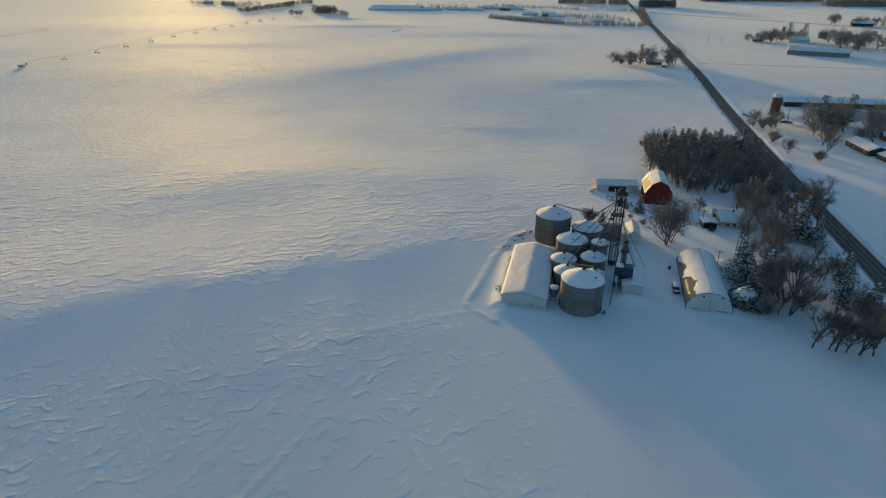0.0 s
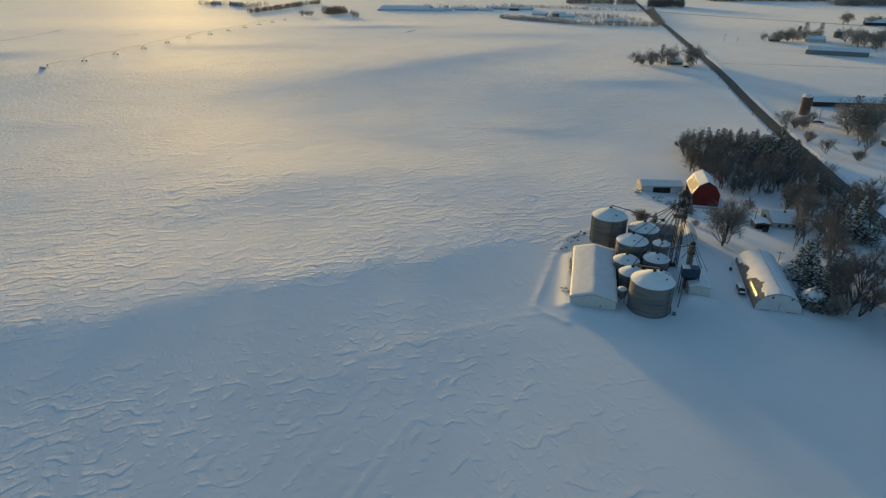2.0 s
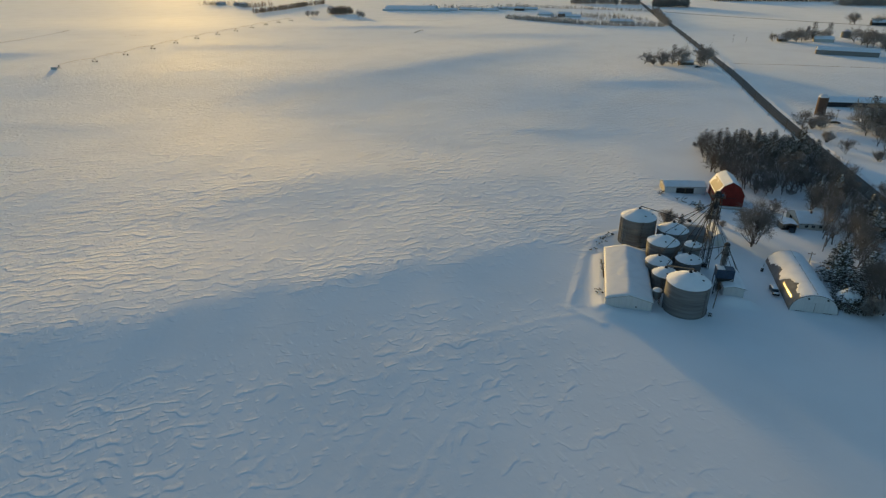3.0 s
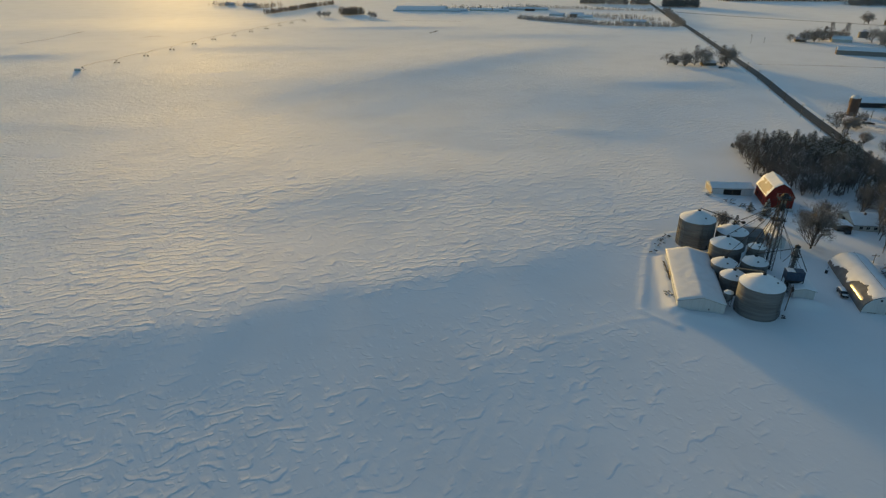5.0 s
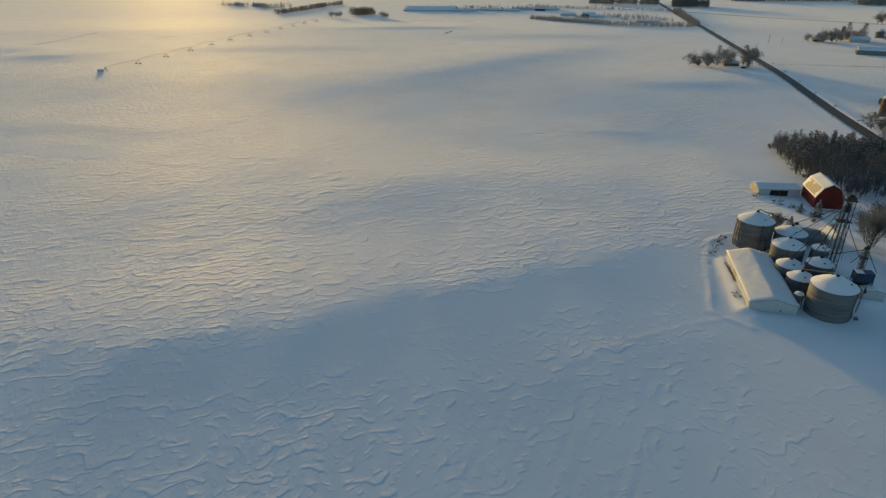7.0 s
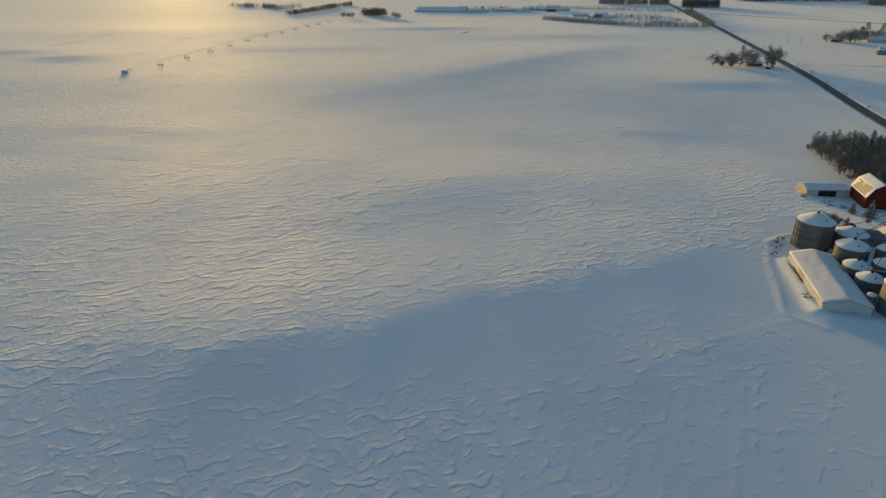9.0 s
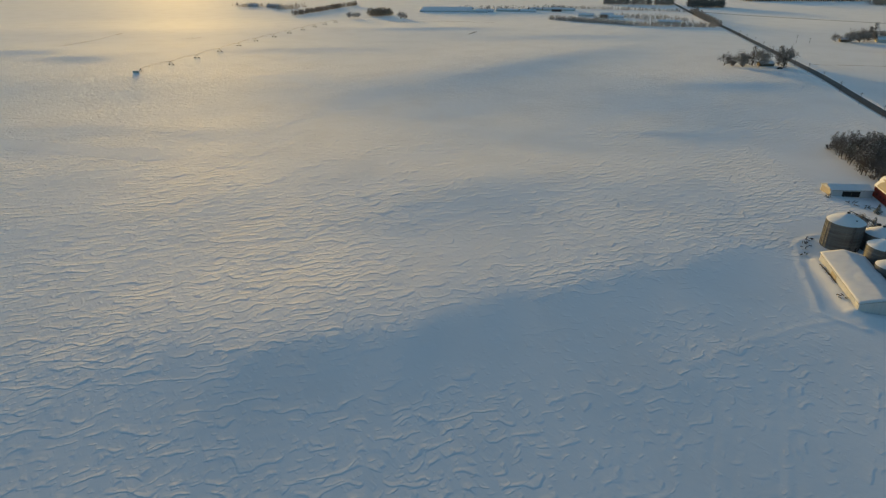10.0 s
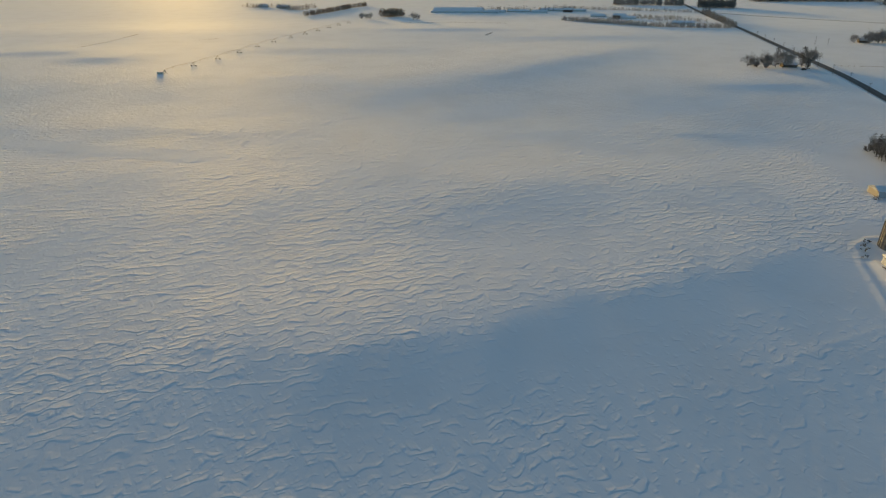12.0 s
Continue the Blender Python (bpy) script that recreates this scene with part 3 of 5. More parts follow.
CLUMPY = tree_kind("bare_tree", "many-stemmed leafless tree with upright branches", bare_tree_meshes(4, 17, 0.36, 0.52, stems=5, twigs=5, limbs=4, thin=0.026), TWIG, 95.0, 145.2, "tree")
SHRUB = tree_kind("shrub", "bare rounded shrub standing in snow", bare_tree_meshes(5, 5, 0.8, 0.14, stems=4, twigs=5, deepest=3, thin=0.022), FROST_HAZE, 91.0, 143.5, "shrub")
POLE_TREE = tree_kind("bare_tree", "slender leafless woodland tree", bare_tree_meshes(6, 15, 0.6, 0.42, twigs=3, thin=0.034), TWIG, 104.3, 251, "tree")
SPRUCE = tree_kind("spruce_tree", "dark spruce with snow lying on its boughs", conifer_meshes(7, 14, 5.2, 0.6, 0.05, tufts=12), NEEDLE, 91.0, 160.5, "conifer")
SPRUCE_B = tree_kind("spruce_tree", "narrow spruce laden with snow", conifer_meshes(8, 17, 4.4, 0.75, tufts=9), NEEDLE, 125.8, 192.3, "conifer")
PINE = tree_kind("pine_tree", "brownish pine with a high narrow crown", conifer_meshes(9, 16.5, 5.4, 0.16, 0.12, True, 9, 0.36), BROWN_NEEDLE, 99.0, 274.4, "conifer")
def snow_load(meshes, reach, high, seed):
    """One thick sagging cap of snow on a bush's top, with a ragged rim."""
    r = random.Random(seed)
    for _ in range(420):
        a, f = r.uniform(0, 6.28), r.uniform(0.05, 0.8)
        d = reach * 1.35 * math.sqrt(1 - 0.75 * f * f) * r.uniform(0.8, 1.08)
        p = Vector((d * math.cos(a), d * math.sin(a), high * f * 0.95))
        needle_spray(*meshes[1], p, Vector((math.cos(a), math.sin(a), 0.1)), 0.6, r)
        if r.random() < 0.3:
            lump(*meshes[2], p + Vector((0, 0, 0.1)), 0.22, 0.18, 0.14, r)
    verts, faces = meshes[2]
    k0, rings, n = len(verts), 9, 30
    for i in range(rings + 1):
        f = i / rings
        for k in range(n):
            a = 2 * math.pi * k / n
            rim = 1 + 0.35 * noise.noise(Vector((math.cos(a) * 1.6, math.sin(a) * 1.6, seed))) + 0.2 * noise.noise(Vector((math.cos(a) * 6, math.sin(a) * 6, seed)))
            d = reach * f * rim
            x, y = d * math.cos(a), d * math.sin(a)
            z = high * (1 - 0.42 * f * f) + 0.4 * noise.noise(Vector((x * 0.9, y * 0.9, seed))) + 0.15 * noise.noise(Vector((x * 2.6, y * 2.6, seed)))
            verts.append(Vector((x, y, z - (0.35 if i == rings else 0))))
    for i in range(rings):
        for k in range(n):
            j = (k + 1) % n
            faces.append((k0 + i * n + k, k0 + (i + 1) * n + k, k0 + (i + 1) * n + j, k0 + i * n + j))
    return meshes


CEDAR = tree_kind("cedar", "broad evergreen bush bowed under a thick snow load", snow_load(conifer_meshes(12, 4.6, 4.2, 0.35, 0.05, True, 12), 2.6, 4.6, 4), NEEDLE, 85.8, 147.8, "shrub")
PINE_SNOW = tree_kind("pine_tree", "dark pine dusted with snow", conifer_meshes(10, 16, 4.4, 0.38, 0.3, True, 7, 0.38), NEEDLE, 150, 293, "conifer")


BRUSH = tree_kind("bush", "low tangled bare brush in snow", bare_tree_meshes(20, 4, 0.9, 0.16, stems=2, twigs=3, deepest=3, thin=0.035, limbs=4), TWIG, 101, 147, "bush")
FAR_TREE = tree_kind("bare_tree", "far leafless tree in snowy fields", bare_tree_meshes(16, 14, 1.5, 0.2, twigs=4, deepest=4, thin=0.085, limbs=6), HAZED_TWIG, 375, 718, "tree")
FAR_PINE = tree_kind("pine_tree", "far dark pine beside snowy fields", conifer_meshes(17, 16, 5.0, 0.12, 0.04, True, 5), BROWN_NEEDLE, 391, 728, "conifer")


OAK.scale = (1.3, 1.3, 1.3)
SHRUB.scale = (1.4, 1.4, 1.4)
CEDAR.scale = (1.25, 1.25, 1.25)


def inside(x, y, poly):
    hit = False
    for (ax, ay), (bx, by) in zip(poly, poly[1:] + poly[:1]):
        if (ay > y) != (by > y) and x < ax + (y - ay) / (by - ay) * (bx - ax):
            hit = not hit
    return hit


# the wood between the barn and the road
GROVE = [(98.5, 258), (100, 277), (109, 318), (116, 325), (130, 324), (156, 309), (160, 296), (149, 250), (135, 239), (118, 243), (104, 250)]
spots = []
for _ in range(6000):
    x, y = rng.uniform(96, 162), rng.uniform(235, 327)
    if inside(x, y, GROVE) and all((x - a) ** 2 + (y - b) ** 2 > 8.5 for a, b in spots):
        spots.append((x, y))
for x, y in spots:
    deep = (y - 243) - 0.1 * (x - 98)
    if x > 132 and y > 276:
        kind, base = PINE_SNOW, 0.52
    elif deep > 48:
        kind, base = (PINE, 0.5) if rng.random() < 0.45 else (PINE_SNOW, 0.48) if rng.random() < 0.3 else (POLE_TREE, 0.6)
    elif deep > 26:
        kind, base = (PINE, 0.5) if rng.random() < 0.25 else (POLE_TREE, 0.62)
    else:
        kind, base = (POLE_TREE, 0.66) if rng.random() < 0.9 else (PINE_SNOW, 0.5)
    plant(kind, x, y, rng.uniform(0, 360), base * rng.uniform(0.78, 1.15), group="trees of the wood")

for x, y in spots[::6]:
    plant(BRUSH, x + rng.uniform(-1.5, 1.5), y + rng.uniform(-1.5, 1.5), rng.uniform(0, 360), rng.uniform(0.6, 1.3), group="undergrowth of the wood")

# thicket between the yard and the road
THICKET = [(91, 143), (88, 152), (97, 170), (104, 190), (108, 203), (114, 214), (118, 232), (134, 238), (143, 236), (138, 214), (124, 205), (117, 186), (121, 170), (113, 152), (101, 142)]
wild = []
for _ in range(3000):
    x, y = rng.uniform(86, 145), rng.uniform(140, 240)
    if inside(x, y, THICKET) and abs(x - 108.5) + abs(y - 209) > 9 and all((x - a) ** 2 + (y - b) ** 2 > 46 for a, b in wild):
        wild.append((x, y))
for i, (x, y) in enumerate(wild):
    kind, size = (BRUSH, 1.1) if i % 6 == 0 else (POLE_TREE, 0.66)
    plant(kind, x, y, rng.uniform(0, 360), size * rng.uniform(0.75, 1.2), group="thicket by the road")

# trees in the farmyard and along its edge
for kind, x, y, size in [
    (MAPLE, 98.1, 125.8, 0.92), (POLE_TREE, 99.4, 125.1, 0.95), (MAPLE, 101.6, 124.6, 0.85), (ELM, 104.2, 123.4, 0.82), (MAPLE, 107.2, 122.7, 1.0),
    (POLE_TREE, 110, 126, 0.9), (ELM, 112, 131, 0.7), (CLUMPY, 108, 130, 0.7), (MAPLE, 115, 124, 0.9),
    (CLUMPY, 96.7, 142.5, 0.8), (CLUMPY, 99, 149, 0.95), (CLUMPY, 103, 152, 0.9), (POLE_TREE, 93, 147, 0.95), (SHRUB, 54.6, 207.7, 1.35), (SHRUB, 88.7, 143.3, 0.9), (CLUMPY, 107, 158, 0.8),
    (MAPLE, 114.8, 160.5, 0.88), (POLE_TREE, 100, 164, 0.9), (POLE_TREE, 97, 169, 0.9), (MAPLE, 104, 171, 0.95), (POLE_TREE, 109, 178, 1.0), (OAK, 113, 186, 0.9), (POLE_TREE, 107, 190, 0.85), (MAPLE, 118, 198, 0.95), (POLE_TREE, 113, 207, 1.0), (OAK, 121, 212, 0.9), (POLE_TREE, 128, 205, 0.9), (MAPLE, 117, 222, 1.0), (POLE_TREE, 126, 224, 1.0), (OAK, 133, 228, 0.8), (MAPLE, 139, 238, 0.8),
    (SPRUCE, 95.4, 155.2, 1.0), (SPRUCE, 93, 166, 0.85), (SPRUCE_B, 132.5, 211, 0.68), (SPRUCE_B, 121, 192, 0.8), (SPRUCE_B, 128, 186, 0.7), (SPRUCE, 122.1, 160.4, 0.72), (SPRUCE, 117.5, 141.0, 0.75), (SPRUCE, 114, 146, 0.6), (SPRUCE, 125.5, 164, 0.6), (PINE_SNOW, 109, 142, 0.75), (PINE_SNOW, 112, 134, 0.8), (SPRUCE_B, 133, 232, 0.75), (SPRUCE_B, 126, 233, 0.65),
    (SHRUB, 130.4, 190.7, 1.2), (SHRUB, 133, 191.5, 1.0), (SHRUB, 127.8, 190.5, 0.9),
    (OAK, 79.2, 188.6, 1.0), (MAPLE, 102, 221.9, 0.55), (SPRUCE, 59.5, 206, 0.33), (SHRUB, 74.5, 204.4, 0.6), (SHRUB, 72, 212, 0.45), (SPRUCE, 77.5, 219.4, 0.52), (SPRUCE, 73.4, 224, 0.3), (OAK, 106.4, 245.3, 0.55), (OAK, 110.5, 243.5, 0.6), (OAK, 122, 228.3, 0.65), (POLE_TREE, 136, 241, 0.75), (POLE_TREE, 140, 236, 0.75), (POLE_TREE, 143, 244, 0.75), (POLE_TREE, 131, 233, 0.75), (POLE_TREE, 137, 226, 0.75), (POLE_TREE, 141, 230, 0.7), (MAPLE, 133, 219, 0.7),
]:
    plant(kind, x, y, rng.uniform(0, 360), size)

# across the road
for kind, x, y, size in [
    (MAPLE, 182.8, 349.5, 0.8), (SHRUB, 186.5, 346, 1.3), (OAK, 190.5, 343.6, 0.5), (POLE_TREE, 198, 352, 0.7), (SHRUB, 193, 349, 1.6), (OAK, 176.1, 296.1, 0.62), (SHRUB, 184.4, 282.9, 1.3), (OAK, 197.9, 299, 0.85), (ELM, 200.9, 309.4, 0.65), (SHRUB, 178.5, 318, 1.5),
    (OAK, 214.6, 342, 1.25), (ELM, 220.7, 335.7, 0.98), (OAK, 224, 346, 1.2), (PINE_SNOW, 219, 345, 1.0), (MAPLE, 229, 338, 1.1), (ELM, 208, 330, 0.7), (SHRUB, 213, 326, 1.5), (OAK, 236, 350, 1.1), (OAK, 247, 343, 1.0), (PINE_SNOW, 243, 357, 0.9), (MAPLE, 256, 350, 1.15), (OAK, 240, 325, 0.95), (MAPLE, 232, 316, 0.9), (POLE_TREE, 249, 330, 1.0), (OAK, 262, 338, 1.0), (SHRUB, 228, 322, 1.5),
    (OAK, 154, 562, 0.8), (OAK, 160, 560, 0.65), (MAPLE, 167, 556, 0.95), (OAK, 170, 560, 0.8), (OAK, 181, 552, 1.2), (PINE, 178, 559, 0.9), (OAK, 185, 560, 1.05), (OAK, 206, 556, 1.25), (PINE, 203, 561, 0.9), (OAK, 211, 562, 1.05), (SPRUCE, 199, 545, 0.5), (SHRUB, 167, 553, 1.3), (SHRUB, 161, 558, 1.2),
    (OAK, 375, 718, 1.15), (MAPLE, 364, 716, 1.0), (POLE_TREE, 356, 712, 0.9), (OAK, 398, 722, 1.0), (PINE, 391, 728, 0.8), (PINE, 408, 745, 1.0), (OAK, 424, 668, 1.25), (MAPLE, 433, 672, 1.2), (OAK, 440, 664, 1.3), (ELM, 449, 668, 1.0), (OAK, 457, 660, 1.2), (MAPLE, 431, 690, 1.2), (OAK, 446, 698, 1.2), (MAPLE, 425, 640, 0.8), (OAK, 470, 652, 1.1), (OAK, 482, 660, 1.0), (OAK, 500, 690, 1.1), (OAK, 411, 728, 1.0), (MAPLE, 383, 722, 1.0), (PINE, 420, 735, 1.0), (OAK, 437, 712, 1.2), (MAPLE, 462, 690, 1.2), (OAK, 476, 700, 1.2), (MAPLE, 452, 682, 1.0), (OAK, 490, 675, 1.0), (OAK, 350, 722, 0.7),
    (OAK, 564, 927, 1.1), (MAPLE, 570, 925, 1.2), (OAK, 588, 905, 1.0), (MAPLE, 600, 905, 1.0), (OAK, 612, 898, 1.0), (PINE, 619, 895, 0.8), (OAK, 640, 890, 1.2), (OAK, 652, 886, 1.1), (MAPLE, 664, 884, 1.2), (OAK, 650, 905, 1.1),
    (MAPLE, -165, 1085, 0.7), (OAK, -172, 1088, 0.9), (MAPLE, -262, 1112, 0.8), (MAPLE, -254, 1114, 0.7), (MAPLE, -247, 1116, 0.75),
]:
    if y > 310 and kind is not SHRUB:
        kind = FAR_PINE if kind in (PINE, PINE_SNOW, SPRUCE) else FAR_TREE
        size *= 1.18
    plant(kind, x, y, rng.uniform(0, 360), size)


# ---- grain bins ----
def grain_bin(x, y, r, h, label, ladder_at=-100.0, ribs=0, ring=0.9, seed=1):
    t = thing("grain_bin", label, "grain bin", at_ground(x, y), "grain bins of the farm")
    profile = [(r, -0.5)]
    rings = max(3, round(h / ring))
    for i in range(rings):
        z0, z1 = h * i / rings, h * (i + 1) / rings
        out = 0.012 if i % 2 else 0.0
        profile += [(r + out, z0 + 0.02)]
        for k in range(1, 4):
            profile.append((r + out + 0.018 * (k % 2), z0 + (z1 - z0) * k / 4))
        profile += [(r + out, z1 - 0.02), (r + 0.045, z1 - 0.01), (r + 0.045, z1 + 0.01)]
    profile.append((r, h))
    part("wall", lathe(profile, 48), STEEL, t, "ribbed galvanized steel wall rings", True)
    top = h + 0.5 * (r - 0.42)
    part("roof", lathe([(r + 0.16, h - 0.14), (r + 0.16, h - 0.08), (0.42, top), (0.42, top + 0.1), (0.01, top + 0.12)], 48), STEEL, t, "conical steel roof", False)
    for k in range(ribs):
        a = 2 * math.pi * k / ribs
        m = pose(0, 0, 0, 0, 0, math.degrees(a))
        bm = cuboid(r + 0.02, r + 0.17, -0.08, 0.08, 0.0, h - 0.05)
        bmesh.ops.transform(bm, matrix=m, verts=bm.verts)
        part("stiffener", bm, STEEL, t)
    sd = random.Random(seed)
    verts, faces = [], []
    n, rows = 48, 10
    for i in range(rows + 1):
        f = i / rows
        for k in range(n):
            a = 2 * math.pi * k / n
            rr = (r + 0.12 - 0.10 * max(0, noise.noise(Vector((math.cos(a) * 2, math.sin(a) * 2, seed))))) * (1 - f) + 0.5 * f
            z = h + 0.5 * (r - rr) + 0.02
            lift = 0.20 * min(1, f * 4 + 0.15) * min(1, (1 - f) * 5 + 0.3)
            lift *= 1 + 0.7 * noise.noise(Vector((rr * math.cos(a) * 0.5, rr * math.sin(a) * 0.5, seed * 3.1)))
            verts.append((rr * math.cos(a), rr * math.sin(a), z + max(0.025, lift)))
    for i in range(rows):
        for k in range(n):
            j = (k + 1) % n
            faces.append((i * n + k, i * n + j, (i + 1) * n + j, (i + 1) * n + k))
    part("roof_snow", (verts, faces), ROOF_SNOW, t, "uneven snow lying on the roof", True)
    cap = part("fill_cap", lathe([(0.45, top), (0.45, top + 0.35), (0.55, top + 0.4), (0.02, top + 0.62)], 16), DARK_STEEL, t, "steel filling cap")
    hatch_a = radians(ladder_at + 22)
    rr = r * 0.62
    bm = cuboid(-0.26, 0.26, -0.26, 0.26, 0, 0.28, 0.04)
    bmesh.ops.transform(bm, matrix=Matrix.Translation((rr * math.cos(hatch_a), rr * math.sin(hatch_a), h + 0.5 * (r - rr) + 0.05)), verts=bm.verts)
    part("roof_hatch", bm, DARK_STEEL, t, "dark roof hatch")
    if r > 2:
        for k in range(1):
            a = hatch_a + 1.1 + k * 1.15
            rv = r * 0.75
            bm = bmesh.new()
            rod(bm, (rv * math.cos(a), rv * math.sin(a), h + 0.5 * (r - rv)), (rv * math.cos(a), rv * math.sin(a), h + 0.5 * (r - rv) + 0.42), 0.16, 0.16, 8)
            part("roof_vent", bm, DARK_STEEL, t)
    la = radians(ladder_at)
    bm = bmesh.new()
    c, s = math.cos(la), math.sin(la)
    for side in (-0.22, 0.22):
        rod(bm, ((r + 0.25) * c - side * s, (r + 0.25) * s + side * c, 0.3), ((r + 0.25) * c - side * s, (r + 0.25) * s + side * c, h + 0.3), 0.03, sides=5)
    for k in range(int(h / 0.45)):
        z = 0.5 + k * 0.45
        rod(bm, ((r + 0.25) * c + 0.22 * s, (r + 0.25) * s - 0.22 * c, z), ((r + 0.25) * c - 0.22 * s, (r + 0.25) * s + 0.22 * c, z), 0.018, sides=4)
    part("ladder", bm, DARK_STEEL, t)
    bm = bmesh.new()
    lean = Matrix.Translation(((r + 0.06) * math.cos(la + 0.5), (r + 0.06) * math.sin(la + 0.5), 1.0)) @ pose(0, 0, 0, 0, 0, math.degrees(la + 0.5))
    box(bm, -0.04, 0.09, -0.4, 0.4, -0.9, 0.7)
    bmesh.ops.transform(bm, matrix=lean, verts=bm.verts)
    part("access_door", bm, DARK_STEEL, t)
    return t


BINS = {
    "A": (38.4, 191.9, 5.9, 9.7), "B": (39.0, 146.5, 5.9, 9.0), "C": (41.9, 176.0, 4.95, 7.5), "D": (49.6, 188.5, 5.1, 6.4), "E": (49.8, 172.0, 2.6, 8.2),
    "F": (37.4, 165.8, 3.9, 5.6), "G": (46.5, 165.5, 3.85, 6.2), "H": (37.2, 158.8, 3.8, 5.0), "I": (45.0, 156.6, 3.0, 5.2),
}
LABELS = {
    "A": "tall galvanized grain bin with vertical stiffeners and snowy roof", "B": "large round corrugated steel grain bin with snow-capped roof", "C": "wide galvanized grain bin under a snowy cone",
    "D": "low wide grain bin with a flat snowy cone", "E": "slim tall grain bin with round snowy top", "F": "squat steel grain bin with snowy roof", "G": "squat grain bin beside the elevator tower",
    "H": "small grain bin behind the largest bin", "I": "small grain bin almost hidden by the largest bin",
}
for k, (x, y, r, h) in BINS.items():
    grain_bin(x, y, r, h, LABELS[k], {"A": -95, "B": -60}.get(k, -120), 28 if k == "A" else 0, 0.82 if k == "B" else 2.4 if k == "A" else 0.95, ord(k))


def hopper_tank(x, y):
    t = thing("hopper_tank", "small steel hopper tank on legs with snow cap", "tank", at_ground(x, y, FARM_TURN))
    part("tank", lathe([(0.15, 1.0), (1.3, 2.6), (1.3, 4.3), (1.33, 4.32), (0.2, 4.75), (0.01, 4.78)], 24), STEEL, t, shade=False)
    part("roof_snow", lathe([(1.34, 4.34), (1.2, 4.62), (0.6, 4.9), (0.01, 5.0)], 24), ROOF_SNOW, t, "snow cap", True)
    for sx in (-0.9, 0.9):
        for sy in (-0.9, 0.9):
            part("leg", rods([((sx, sy, -0.3), (sx, sy, 3.0))], 0.07), DARK_STEEL, t)
    part("brace", rods([((-0.9, -0.9, 0.4), (0.9, -0.9, 2.2)), ((0.9, -0.9, 0.4), (-0.9, -0.9, 2.2))], 0.04), DARK_STEEL, t)
    return t


hopper_tank(31.9, 149.6)

# portable auger leaning on the tall bin
aug = thing("grain_auger", "long slanting portable auger reaching a bin's peak", "auger", pose(0, 0, 0))
foot, tip = Vector((64.0, 209.2, gz(64, 209.2) + 0.3)), Vector((38.7, 192.1, 13.2))
bm = bmesh.new()
rod(bm, foot, tip, 0.13, 0.13, 8)
part("tube", bm, DARK_STEEL, aug)
part("truss", rods([(foot.lerp(tip, 0.25), foot.lerp(tip, 0.5) + Vector((0, 0, 0.9))), (foot.lerp(tip, 0.5) + Vector((0, 0, 0.9)), foot.lerp(tip, 0.8))], 0.04, 4), DARK_STEEL, aug)
mid = foot.lerp(tip, 0.42)
ends = [Vector((mid.x - 0.9, mid.y + 1.3, gz(mid.x, mid.y) + 0.3)), Vector((mid.x + 0.9, mid.y - 1.3, gz(mid.x, mid.y) + 0.3))]
part("undercarriage", rods([(mid, ends[0]), (mid, ends[1]), (ends[0], ends[1])], 0.06, 5), DARK_STEEL, aug)
for e in ends:
    bm = bmesh.new()
    rod(bm, e - Vector((0.12, -0.08, 0)), e + Vector((0.12, -0.08, 0)), 0.38, sides=12)
    part("wheel", bm, RUBBER, aug)
part("hopper", cuboid(foot.x - 0.6, foot.x + 0.6, foot.y - 0.5, foot.y + 0.5, foot.z - 0.3, foot.z + 0.5, 0.05), DARK_STEEL, aug)


def lattice_pairs(half, z0, z1, step):
    corners = [(-half, -half), (half, -half), (half, half), (-half, half)]
    pairs, z = [], z0
    while z < z1 - 0.1:
        zt = min(z + step, z1)
        for (ax, ay), (bx, by) in zip(corners, corners[1:] + corners[:1]):
            pairs.append(((ax, ay, z), (bx, by, zt)))
            pairs.append(((bx, by, z), (ax, ay, zt)))
            pairs.append(((ax, ay, zt), (bx, by, zt)))
        z = zt
    return corners, pairs


def platform(t, z, x0, x1, y0, y1, name="platform"):
    deck = part(name, cuboid(x0, x1, y0, y1, z - 0.06, z, 0.01), DARK_STEEL, t, "steel grating platform")
    posts = [((x, y, z), (x, y, z + 1.1)) for x in (x0, (x0 + x1) / 2, x1) for y in (y0, (y0 + y1) / 2, y1) if not (x0 < x < x1 and y0 < y < y1)]
    rails = [((x0, y0, z + d), (x1, y0, z + d)) for d in (0.55, 1.1)] + [((x0, y1, z + d), (x1, y1, z + d)) for d in (0.55, 1.1)] + [((x0, y0, z + d), (x0, y1, z + d)) for d in (0.55, 1.1)] + [((x1, y0, z + d), (x1, y1, z + d)) for d in (0.55, 1.1)]
    part("railing", rods(posts + rails, 0.03, 4), STEEL, deck)


# the bucket elevator with its tower and spouts
TX, TY = 54.6, 172.0
tower = thing("grain_elevator", "tall lattice tower with bucket elevator and grain spouts", "grain elevator", pose(TX, TY, 0, 0, 0, FARM_TURN))
corners, braces = lattice_pairs(1.25, 0.0, 24.2, 2.2)
for cx, cy in corners:
    part("tower_leg", rods([((cx, cy, -0.4), (cx, cy, 24.2))], 0.10), DARK_STEEL, tower)
part("cross_bracing", rods(braces, 0.045, 4), DARK_STEEL, tower)
for sx in (-0.55, 0.55):
    part("elevator_casing", cuboid(sx - 0.17, sx + 0.17, -0.17, 0.17, 0.0, 24.6, 0.02), STEEL, tower, "square sheet-metal elevator trunk")
part("elevator_boot", cuboid(-1.0, 1.0, -0.4, 0.4, -0.1, 1.2, 0.08), DARK_STEEL, tower)
